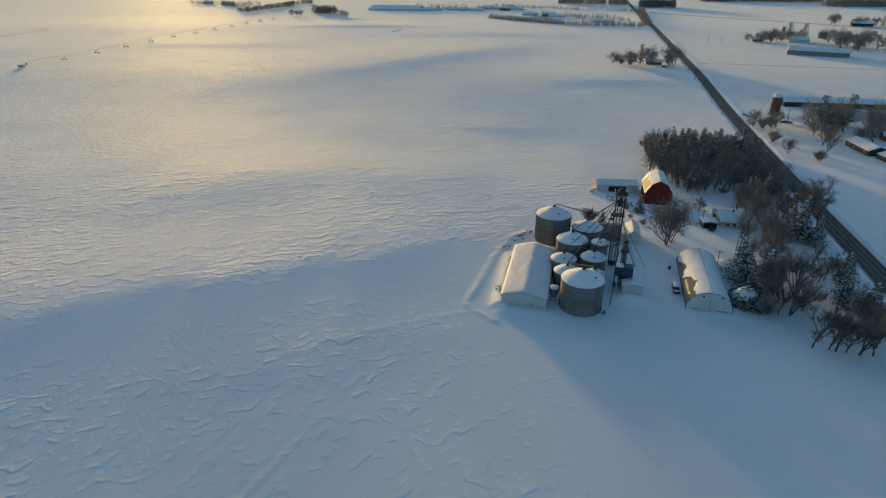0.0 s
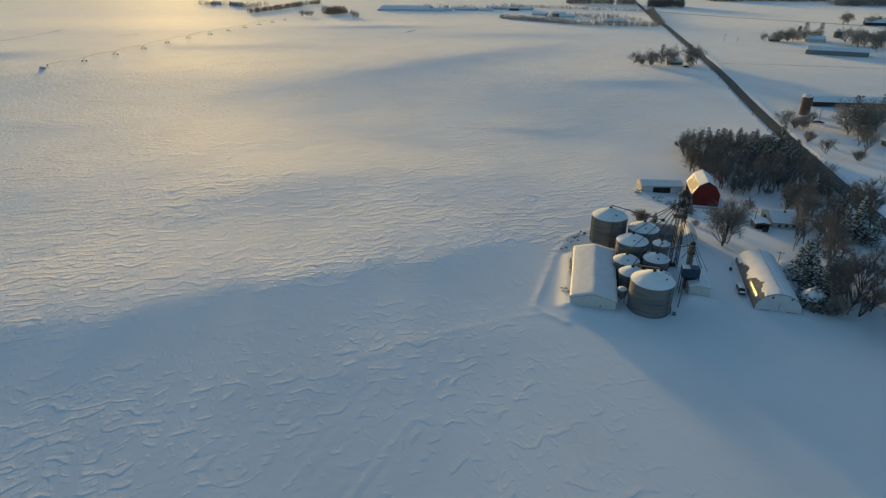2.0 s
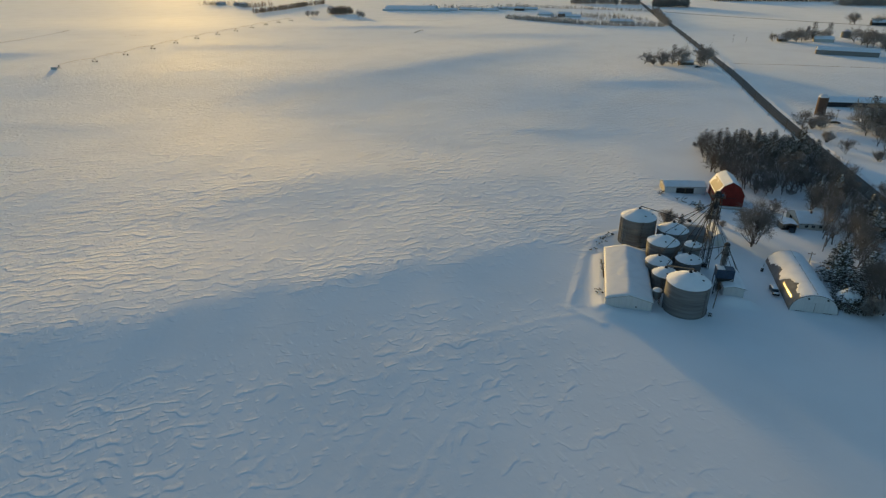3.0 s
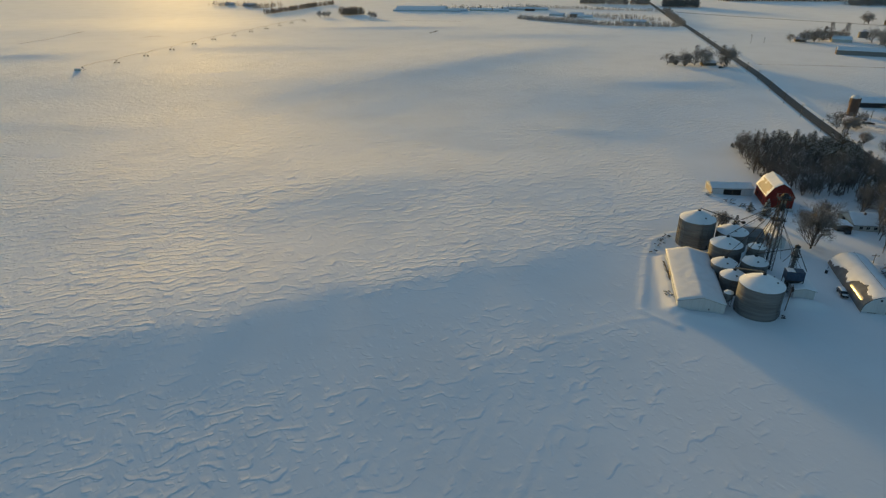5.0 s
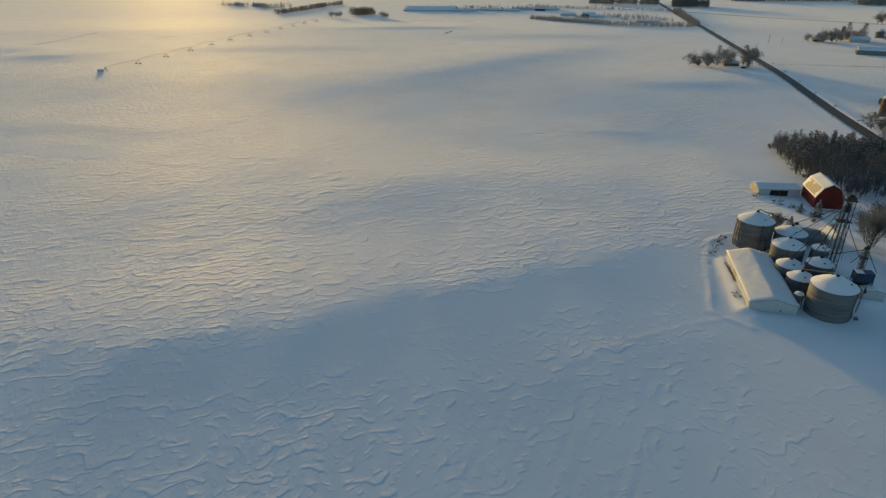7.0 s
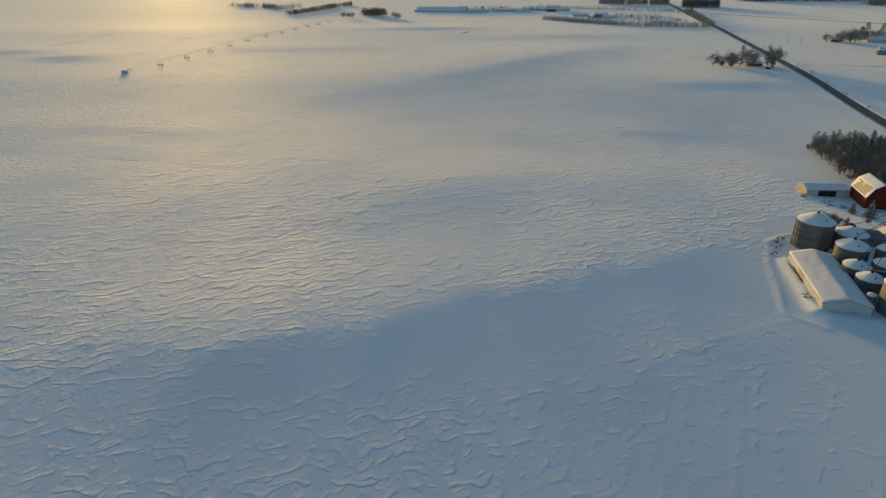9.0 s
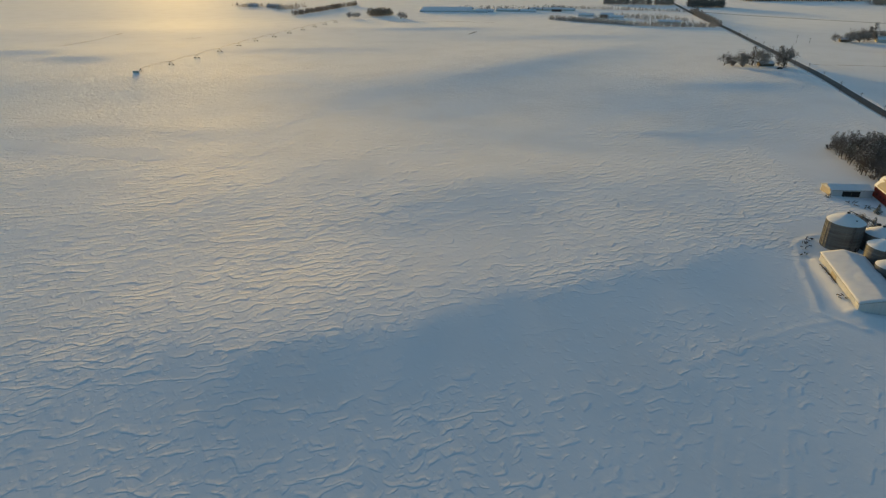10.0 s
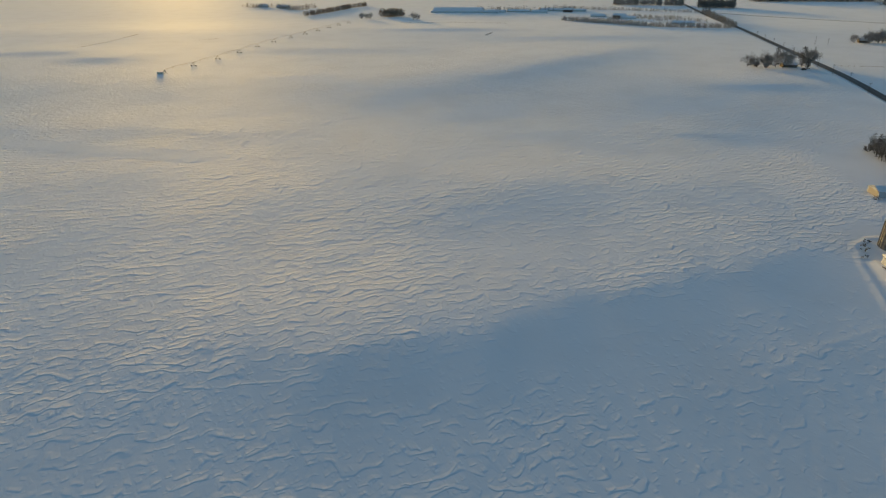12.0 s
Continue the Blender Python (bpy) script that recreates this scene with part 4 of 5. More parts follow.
bm = prism([(-1.0, 24.5), (1.0, 24.5), (1.05, 25.3), (0.7, 25.9), (0.0, 26.1), (-0.7, 25.9), (-1.05, 25.3)], -0.4, 0.4)
part("elevator_head", bm, DARK_STEEL, tower, "rounded elevator head")
platform(tower, 24.3, -1.9, 1.9, -1.5, 1.5)
platform(tower, 17.4, -2.4, 1.7, -1.6, 1.6)
part("distributor", lathe([(0.3, 20.2), (0.75, 21.0), (0.8, 21.9), (0.35, 22.6), (0.2, 23.6)], 16), DARK_STEEL, tower)
part("motor", cuboid(0.9, 1.7, -0.35, 0.35, 24.5, 25.2, 0.1), BLUE, tower, "blue drive motor")
part("caged_ladder", rods([((x, -1.5, 0.3), (x, -1.5, 24.5)) for x in (-0.25, 0.25)] + [((-0.25, -1.5, 0.6 + 0.5 * k), (0.25, -1.5, 0.6 + 0.5 * k)) for k in range(47)], 0.025, 4), STEEL, tower)
inv = tower.matrix_basis.inverted()
for key in "CDEFGH":
    x, y, r, h = BINS[key]
    a = Vector((-0.3, 0.0, 22.6))
    b = inv @ Vector((x, y, gz(x, y) + h + 0.5 * r + 0.6))
    bm = bmesh.new()
    rod(bm, a, b, 0.10, 0.10, 6)
    sag = a.lerp(b, 0.5) - Vector((0, 0, 1.1))
    rod(bm, a.lerp(b, 0.15), sag, 0.025, sides=4)
    rod(bm, sag, a.lerp(b, 0.85), 0.025, sides=4)
    rod(bm, sag, a.lerp(b, 0.5), 0.03, sides=4)
    part("spout", bm, DARK_STEEL, tower, "long sloping grain spout")
for gx, gy in ((64.5, 168.0), (60.5, 160.5), (62.5, 178.5)):
    b = inv @ Vector((gx, gy, gz(gx, gy) - 0.3))
    bm = bmesh.new()
    rod(bm, (0.9, 0.0, 17.0), b, 0.06, 0.06, 6)
    part("guy_strut", bm, DARK_STEEL, tower, "slanting steel brace")

# the short leg, its overhead load-out bin and the dryer below
leg2 = thing("loadout_elevator", "shorter bucket elevator with a narrow lattice mast", "grain elevator", pose(53.2, 157.4, 0, 0, 0, FARM_TURN))
corners, braces = lattice_pairs(0.7, 0.0, 14.2, 1.6)
for cx, cy in corners:
    part("mast_leg", rods([((cx, cy, -0.4), (cx, cy, 14.2))], 0.06), STEEL, leg2)
part("cross_bracing", rods(braces, 0.045, 4), DARK_STEEL, leg2)
part("elevator_casing", cuboid(-0.45, 0.45, -0.2, 0.2, 0.0, 14.8, 0.02), STEEL, leg2)
part("elevator_head", prism([(-0.7, 14.6), (0.7, 14.6), (0.75, 15.2), (0.0, 15.7), (-0.75, 15.2)], -0.3, 0.3), DARK_STEEL, leg2)
platform(leg2, 12.0, -1.1, 1.1, -1.0, 1.0)
inv2 = leg2.matrix_basis.inverted()
for b in ((52.0, 160.5, 8.6), (46.5, 165.5, 8.8), (55.5, 153.8, 8.7)):
    bm = bmesh.new()
    rod(bm, (0.2, 0, 14.6), inv2 @ Vector(b), 0.11, 0.11, 6)
    part("spout", bm, DARK_STEEL, leg2)

hop = thing("loadout_bin", "blue overhead load-out bin on steel legs", "hopper", pose(53.2, 155.4, 0, 0, 0, FARM_TURN))
part("bin_body", cuboid(-2.6, 2.4, -1.5, 1.5, 5.6, 8.3, 0.05), BLUE, hop, "blue sheet-steel box")
bm = bmesh.new()
low = [bm.verts.new(v) for v in ((-0.4, -0.4, 3.8), (0.4, -0.4, 3.8), (0.4, 0.4, 3.8), (-0.4, 0.4, 3.8))]
high = [bm.verts.new(v) for v in ((-2.5, -1.4, 5.6), (2.3, -1.4, 5.6), (2.3, 1.4, 5.6), (-2.5, 1.4, 5.6))]
for i in range(4):
    bm.faces.new((low[i], low[(i + 1) % 4], high[(i + 1) % 4], high[i]))
part("hopper_cone", bm, DARK_STEEL, hop)
for k in range(9):
    x = -2.4 + 4.6 * k / 8
    part("stiffener", cuboid(x - 0.05, x + 0.05, -1.58, -1.5, 5.65, 8.25), BLUE, hop)
for sx in (-2.5, 2.3):
    for sy in (-1.4, 1.4):
        part("leg", rods([((sx, sy, -0.3), (sx, sy, 5.8))], 0.12), DARK_STEEL, hop)
part("brace", rods([((-2.5, -1.4, 0.4), (2.3, -1.4, 5.2)), ((2.3, -1.4, 0.4), (-2.5, -1.4, 5.2)), ((2.3, -1.4, 0.4), (2.3, 1.4, 5.2)), ((-2.5, -1.4, 2.8), (2.3, -1.4, 2.8))], 0.05), DARK_STEEL, hop)
part("roof_snow", snow_sheet(lambda u, v: (-2.5 + 2.2 * u, -1.4 + 2.8 * v, 8.3), 0.15, 8, 8, 2), ROOF_SNOW, hop, "thin drifted snow", True)

conv = thing("conveyor", "pale planked catwalk conveyor resting on bin roofs", "conveyor", pose(0, 0, 0))
ax, ay, az = 37.2, 158.8, 5.0 + 0.5 * 3.8 + 0.55
bx, by, bz = 44.4, 156.2, 7.5
d = Vector((bx - ax, by - ay, bz - az))
m = Matrix.Translation((ax, ay, az)) @ d.to_track_quat("X", "Z").to_matrix().to_4x4()
bm = cuboid(0, d.length, -0.3, 0.3, -0.1, 0.15, 0.03)
bmesh.ops.transform(bm, matrix=m, verts=bm.verts)
part("trough", bm, PLANK, conv)
for s in (-0.34, 0.34):
    bm = bmesh.new()
    rod(bm, m @ Vector((0, s, 0.5)), m @ Vector((d.length, s, 0.5)), 0.035)
    for k in range(6):
        rod(bm, m @ Vector((d.length * k / 5, s, 0)), m @ Vector((d.length * k / 5, s, 0.5)), 0.03, sides=4)
    part("handrail", bm, DARK_STEEL, conv)


# ---- farm buildings ----
def window(parent, x, z, w, h, y, out=-1):
    """A window in a wall that faces along y."""
    fr = part("window", cuboid(x - w / 2 - 0.08, x + w / 2 + 0.08, min(y, y + out * 0.05), max(y, y + out * 0.05), z - 0.08, z + h + 0.08), PALE, parent, "framed window")
    part("pane", cuboid(x - w / 2, x + w / 2, min(y + out * 0.052, y + out * 0.06), max(y + out * 0.052, y + out * 0.06), z, z + h), GLASS, fr)
    part("glazing_bar", cuboid(x - 0.025, x + 0.025, min(y + out * 0.06, y + out * 0.075), max(y + out * 0.06, y + out * 0.075), z, z + h), PALE, fr)


def gable_house(name, label, category, x, y, turn, wide, deep, eave, ridge, wall_mat, along="y", over=0.35, snow=0.28, roof_mat=None, base=0.6, seed=1, inset=0.0):
    """Walls and a pitched roof with snow; the origin is the middle of the front wall's foot, the body runs back along y."""
    t = thing(name, label, category, at_ground(x, y, turn))
    if along == "y":
        half, y0, y1 = wide / 2, 0.0, deep
        shape = [(-half, -base), (half, -base), (half, eave), (0, ridge), (-half, eave)]
        part("wall", prism(shape, y0, y1), wall_mat, t)
        slope = (ridge - eave) / half

        def side(sign):
            lo, zl = half + over, eave - slope * over
            return prism([(0, ridge + 0.03), (sign * lo, zl + 0.03), (sign * lo, zl + 0.13), (0, ridge + 0.13)], y0 - over, y1 + over)
        for sign in (-1, 1):
            part("roof", side(sign), roof_mat or STEEL, t)
        reach = half + over - 0.05

        def cover(u, v):
            px = reach * (2 * u - 1)
            return (px, y0 - over + 0.05 + (y1 - y0 + 2 * over - 0.1) * v, ridge + 0.13 - slope * math.sqrt(px * px + 0.1))
        if snow:
            part("roof_snow", snow_sheet(cover, snow, 22, 30, seed), ROOF_SNOW, t, "smooth snow over the whole roof", True)
    else:
        half = deep / 2
        shape = [(0, -base), (deep, -base), (deep, eave), (half, ridge), (0, eave)]
        m = Matrix(((0, 1, 0, 0), (1, 0, 0, 0), (0, 0, 1, 0), (0, 0, 0, 1)))
        bm = prism(shape, -wide / 2, wide / 2)
        bmesh.ops.transform(bm, matrix=m, verts=bm.verts)
        part("wall", bm, wall_mat, t)
        slope = (ridge - eave) / half
        for sign in (-1, 1):
            lo, zl = half + sign * (half + over), eave - slope * over
            bm = prism([(half, ridge + 0.03), (lo, zl + 0.03), (lo, zl + 0.13), (half, ridge + 0.13)], -wide / 2 - over, wide / 2 + over)
            bmesh.ops.transform(bm, matrix=m, verts=bm.verts)
            part("roof", bm, roof_mat or STEEL, t)
        reach = half + over - 0.05

        def cover(u, v):
            py = reach * (2 * u - 1)
            return (-wide / 2 - over + 0.05 + (wide + 2 * over - 0.1) * v, half + py, ridge + 0.13 - slope * math.sqrt(py * py + 0.1))
        if snow:
            part("roof_snow", snow_sheet(cover, snow, 22, 26, seed), ROOF_SNOW, t, "smooth snow over the whole roof", True)
    return t


# long low shed beside the bins
shed = gable_house("machine_shed", "long low white metal shed with snow-covered roof", "shed", 22.7, 145.4, -13.2, 12.6, 33.5, 3.4, 5.0, WHITE_METAL, snow=0.4, seed=3)
part("vent", cuboid(1.9, 2.3, -0.08, 0.0, 1.3, 1.7, 0.03), DARK, shed, "small dark wall vent")
part("side_door", cuboid(-6.42, -6.3, 18, 22, 0.1, 2.7, 0.03), TAN, shed, "tan sliding side door")
for k in range(13):
    yk = 0.8 + k * 2.6
    part("wall_rib", cuboid(-6.36, -6.3, yk - 0.04, yk + 0.04, 0.0, 3.3), WHITE_METAL, shed)


# red barn
def red_barn(x, y, turn):
    t = thing("barn", "red gambrel-roofed wooden barn with snow-covered roof", "barn", at_ground(x, y, turn))
    w, L = 5.3, 16.0
    prof = [(-w, -0.8), (w, -0.8), (w, 5.2), (3.2, 8.6), (0, 10.4), (-3.2, 8.6), (-w, 5.2)]
    part("wall", prism(prof, 0, L), RED, t)
    for k in range(34):
        xk = -w + 0.15 + k * (2 * w - 0.3) / 33
        ax = abs(xk)
        z1 = 5.2 + (w - ax) / (w - 3.2) * 3.4 if ax > 3.2 else 8.6 + (3.2 - ax) / 3.2 * 1.8
        part("batten", cuboid(xk - 0.03, xk + 0.03, -0.03, 0.0, -0.4, z1 - 0.1), RED, t)
    faces_ = [((-w - 0.35, 4.55), (-3.2, 8.6)), ((-3.2, 8.6), (0, 10.4)), ((0, 10.4), (3.2, 8.6)), ((3.2, 8.6), (w + 0.35, 4.55))]
    for i, ((x0, z0), (x1, z1)) in enumerate(faces_):
        part("roof", prism([(x0, z0 + 0.03), (x1, z1 + 0.03), (x1, z1 + 0.14), (x0, z0 + 0.14)], -0.4, L + 0.4), WOOD, t)
    knots = [(-w - 0.33, 4.6), (-3.2, 8.62), (0, 10.42), (3.2, 8.62), (w + 0.33, 4.6)]

    def cover(u, v):
        k = min(3, int(u * 4))
        f = u * 4 - k
        (xa, za), (xb, zb) = knots[k], knots[k + 1]
        return (xa + (xb - xa) * f, -0.38 + (L + 0.76) * v, za + 0.13 + (zb - za) * f)
    part("roof_snow", snow_sheet(cover, 0.16, 32, 24, 5), ROOF_SNOW, t, "snow over the gambrel roof", True)

    def bare(u, v):
        f = 0.06 + 0.92 * u
        return (-w - 0.33 + (w - 2.87) * f, 1.2 + 13.4 * v, 4.76 + 4.02 * f)
    part("bare_roof", snow_sheet(bare, 0.175, 14, 26, 6, wave=0.1), TAN, t, "tan roofing showing through thin snow", True)
    part("stone_base", prism([(-w - 0.06, -0.8), (w + 0.06, -0.8), (w + 0.06, 0.25), (-w - 0.06, 0.25)], -0.06, L + 0.06), TAN, t, "pale stone foundation")
    door = part("door", cuboid(-1.7, 1.7, -0.09, -0.03, 0.5, 3.6, 0.02), RED, t, "double barn door")
    part("rail", cuboid(-2.6, 2.6, -0.14, -0.09, 3.6, 3.75), DARK_STEEL, door)
    part("hay_door", cuboid(-0.7, 0.7, -0.08, -0.03, 6.6, 8.2, 0.02), RED, t)
    for k in range(4):
        yk = 2.2 + k * 3.4
        part("side_window", cuboid(-w - 0.05, -w, yk - 0.4, yk + 0.4, 1.6, 2.5), DARK, t)
    part("wall_remnant", cuboid(-4.4, 4.6, -4.0, -3.4, -0.6, 0.8, 0.12), PALE, t, "low stone yard wall")
    return t


red_barn(88.4, 230.3, FARM_TURN)

# three-sided shed beside the barn
osh = gable_house("cattle_shed", "long open-fronted white shed with snowy roof", "shed", 75.4, 244.4, -4, 17.5, 8.5, 3.0, 4.4, WHITE_METAL, "x", snow=0.25, seed=9)
# the wall is solid; the bay's inner shade is a dark sheet on it
part("bay_opening", cuboid(-3.8, 3.6, -0.03, 0.0, 0.0, 2.5), DARK, osh, "dark panel standing for the shaded open bay")
part("post", cuboid(-0.1, 0.1, -0.12, -0.03, 0.0, 2.6), WOOD, osh)
part("end_panel", cuboid(-8.83, -8.75, 0.6, 7.6, 0.2, 2.9), TAN, osh, "tan end wall panel")

# farmhouse
house = gable_house("farmhouse", "small pale farmhouse with tan gable and snow roof", "house", 108.7, 204.4, -9, 10.2, 13.0, 2.4, 4.9, PALE, "x", snow=0.3, seed=12, roof_mat=DARK_STEEL)
part("gable_panel", cuboid(-5.16, -5.1, 0.3, 12.7, 0.1, 2.4), TAN, house, "tan side wall")
part("side_doorway", cuboid(-5.22, -5.16, 7.4, 9.6, 0.0, 2.2), DARK, house)
for xk in (-2.6, -0.2, 2.4):
    window(house, xk, 0.9, 1.1, 1.0, 0.0)
part("chimney", cuboid(-0.2, 0.4, 4.9, 5.5, 3.9, 5.6, 0.03), BRICK, house, "brick chimney")
for xk in (-3.6, -1.4, 0.9, 3.4):
    part("foundation_shrub", bare_tree_meshes(int(xk * 10) + 60, 0.9, 1.0, 0.2, stems=3, twigs=3)[0], TWIG, house).location = (xk, -0.7, 0)

# carport with a parked car
cp = gable_house("carport", "small open carport with snow-covered roof", "carport", 98.5, 202.6, -9, 5.0, 5.5, 2.2, 2.7, WOOD, snow=0.3, seed=21)
# dark sheet on the solid front, for the shade inside
part("opening", cuboid(-2.2, 2.2, -0.04, 0.0, 0.0, 2.0), DARK, cp, "dark panel standing for the shaded carport inside")


def parked_car(x, y, turn, snowy, label, mat, length=4.6):
    t = thing("car", label, "car", at_ground(x, y, turn))
    side = [(-length / 2, 0.35), (length / 2, 0.35), (length / 2, 0.8), (length * 0.28, 0.95), (length * 0.12, 1.45), (-length * 0.28, 1.5), (-length * 0.42, 1.0), (-length / 2, 0.9)]
    bm = prism(side, -0.88, 0.88)
    bmesh.ops.bevel(bm, geom=bm.edges[:], offset=0.08, segments=2, affect="EDGES")
    part("body", bm, mat, t)
    for sx in (-length * 0.31, length * 0.31):
        for sy in (-0.82, 0.82):
            bm = bmesh.new()
            rod(bm, (sx, sy - 0.11, 0.33), (sx, sy + 0.11, 0.33), 0.33, sides=16)
            w = part("wheel", bm, RUBBER, t)
            bm = bmesh.new()
            rod(bm, (sx, sy - 0.12, 0.33), (sx, sy + 0.12, 0.33), 0.18, sides=10)
            part("rim", bm, STEEL, w)
    bm = prism([(length * 0.275, 1.0), (length * 0.135, 1.40), (length * 0.125, 1.40), (length * 0.262, 1.0)], -0.72, 0.72)
    bmesh.ops.translate(bm, vec=(0.035, 0, 0.02), verts=bm.verts)
    part("windscreen", bm, GLASS, t)
    if snowy:
        part("snow", snow_sheet(lambda u, v: (-length * 0.45 + length * 0.58 * u, -0.8 + 1.6 * v, 1.5 - 0.4 * max(0, 0.25 - u) * 2), 0.22, 10, 6, 3), ROOF_SNOW, t, "snow heaped on the roof", True)
        part("bonnet_snow", snow_sheet(lambda u, v: (length * 0.3 + length * 0.17 * u, -0.75 + 1.5 * v, 0.98 - 0.1 * u), 0.14, 6, 6, 5), ROOF_SNOW, t, "snow on the bonnet", True)
    return t


parked_car(98.5, 201.6, -99, False, "dark car parked under the carport", CAR)
parked_car(69.6, 156.0, -104, True, "dark pickup half buried under snow in the farmyard", CAR, 5.6)

# sheds by the elevator
sh = gable_house("tool_shed", "narrow grey shed with steep snowy roof", "shed", 65.3, 186.6, FARM_TURN, 4.4, 10.0, 3.2, 4.9, WHITE_METAL, snow=0.22, seed=31)
part("door", cuboid(-0.9, 0.9, -0.06, 0.0, 0.0, 2.2), PALE, sh)
ws = gable_house("pit_shed", "low white shed drifted over with snow", "shed", 54.9, 151.2, FARM_TURN, 5.6, 9.0, 4.0, 4.5, WHITE_METAL, snow=0.35, seed=33)
gable_house("metal_shed", "low grey metal shed with a bare ribbed roof", "shed", 58.0, 189.5, FARM_TURN, 7.0, 9.0, 3.0, 4.3, STEEL, "x", snow=0, seed=35)


# arched greenhouse
def hoop_house(x, y, turn, half, rise, length):
    t = thing("hoop_house", "arched film-covered hoop building partly bared of snow", "greenhouse", at_ground(x, y, turn))
    n = 36

    def arch(a, grow=0.0):
        return (-(half + grow) * math.cos(a), (rise + grow) * math.sin(a) ** 0.85 if math.sin(a) > 0 else 0.0)

    verts, faces = [], []
    bays = 18
    for j in range(bays * 2 + 1):
        sag = 0.05 if j % 2 else 0.0
        for i in range(n + 1):
            px, pz = arch(math.pi * i / n, -sag)
            verts.append((px, length * j / (bays * 2), pz - 0.02))
    for j in range(bays * 2):
        for i in range(n):
            a = j * (n + 1) + i
            faces.append((a, a + 1, a + n + 2, a + n + 1))
    part("cover", (verts, faces), FILM, t, "taut glossy film cover", True)
    part("end_wall", prism([arch(math.pi * i / n) for i in range(n + 1)], -0.05, 0.0), WHITE_METAL, t, "white end wall")
    part("back_wall", prism([arch(math.pi * i / n) for i in range(n + 1)], length, length + 0.05), WHITE_METAL, t)
    rim = [(arch(math.pi * i / n, 0.04), arch(math.pi * (i + 1) / n, 0.04)) for i in range(n)]
    part("end_hoop", rods([((a[0], -0.06, a[1]), (b[0], -0.06, b[1])) for a, b in rim], 0.07), DARK_STEEL, t, "dark end hoop")
    door = part("door", cuboid(-2.4, 2.4, -0.11, -0.05, 0.3, 3.4, 0.02), WHITE_METAL, t, "double sliding door")
    part("door_gap", cuboid(-0.04, 0.04, -0.13, -0.11, 0.3, 3.4), DARK, door)
    part("door_track", cuboid(-4.6, -2.4, -0.14, -0.06, 0.28, 0.38), DARK, t)
    part("door_track", cuboid(2.4, 4.8, -0.14, -0.06, 0.28, 0.38), DARK, t)
    for sx in (-2.0, 2.9):
        bm = bmesh.new()
        rod(bm, (sx, -0.2, rise * 0.80), (sx, -0.05, rise * 0.80), 0.28, sides=12)
        part("vent_fan", bm, DARK, t)

    def blanket(u, v):
        lo = float(np.interp(v, [0, 0.12, 0.26, 0.4, 0.5, 0.62, 0.8, 1], [0.24, 0.30, 0.35, 0.24, 0.15, 0.19, 0.13, 0.10])) + 0.07 * noise.noise(Vector((v * 9.0, 0.3, 0))) + 0.06 * noise.noise(Vector((v * 24.0, 1.7, 0)))
        lo = min(0.48, max(0.08, lo)) if v > 0.03 else lo
        a = math.pi * (lo + (0.985 - lo) * u)
        px, pz = arch(a, 0.02)
        return (px, length * (0.004 + 0.99 * v), pz)
    part("snow", snow_sheet(blanket, 0.14, 26, 90, 17, wave=0.05), ROOF_SNOW, t, "ragged snow over the top and one side", True)
    # strip added low on the side so the film shows a sun glint
    v_, f_ = [], []
    for j in range(25):
        for i in range(7):
            px, pz = arch(math.pi * (0.13 + 0.05 * i / 6), 0.015)
            v_.append((px, length * (0.09 + 0.30 * j / 24), pz))
    for j in range(24):
        for i in range(6):
            f_.append((j * 7 + i, j * 7 + i + 1, j * 7 + i + 8, j * 7 + i + 7))
    part("side_curtain", (v_, f_), GLINT_FILM, t, "glossy film strip added for a sun glint", True)
    part("ridge_line", rods([((0.15, length * k / 12, rise + 0.22), (0.15, length * (k + 1) / 12, rise + 0.22)) for k in range(12)], 0.035, 5), DARK_STEEL, t)
    return t


hoop_house(75.1, 144.8, -14, 6.2, 5.6, 30.0)


# poles and small yard things
def utility_pole(x, y, h, lean=(0, 0), arm=True, label="weathered wooden utility pole standing in snow"):
    t = thing("utility_pole", label, "pole", at_ground(x, y, FARM_TURN))
    bm = bmesh.new()
    rod(bm, (0, 0, -0.5), (lean[0], lean[1], h), 0.15, 0.10, 8)
    part("pole", bm, WOOD, t)
    if arm:
        part("cross_arm", cuboid(lean[0] - 1.1, lean[0] + 1.1, lean[1] - 0.18, lean[1] - 0.10, h - 0.75, h - 0.6), WOOD, t)
        for sx in (-1.0, -0.35, 0.35, 1.0):
            bm = bmesh.new()
            rod(bm, (lean[0] + sx, lean[1] - 0.14, h - 0.6), (lean[0] + sx, lean[1] - 0.14, h - 0.42), 0.05, sides=6)
            part("insulator", bm, DARK, t)
    return t


yp = utility_pole(47.4, 146.6, 8.6, (0.5, 0.0), False, "leaning wooden yard pole with a meter box beside the bins")
part("meter_box", cuboid(0.2, 0.7, -0.3, -0.1, 7.2, 7.9, 0.04), DARK_STEEL, yp)
part("transformer", lathe([(0.22, 6.3), (0.26, 6.4), (0.26, 7.1), (0.1, 7.25)], 10), DARK_STEEL, yp).location = (0.75, 0, 0)
for x, y, h in ((133.6, 179.0, 8.2), (99.6, 183.0, 7.0), (88.6, 172.0, 5.2), (97.0, 206.0, 6.5)):
    utility_pole(x, y, h)
for k in range(13):
    y = 341 + 36 * k
    utility_pole(road_x(y) - 7.0, y, 8.2)
for x, y, h in ((300, 713, 9), (315, 713, 6), (206, 356, 9)):
    utility_pole(x, y, h)


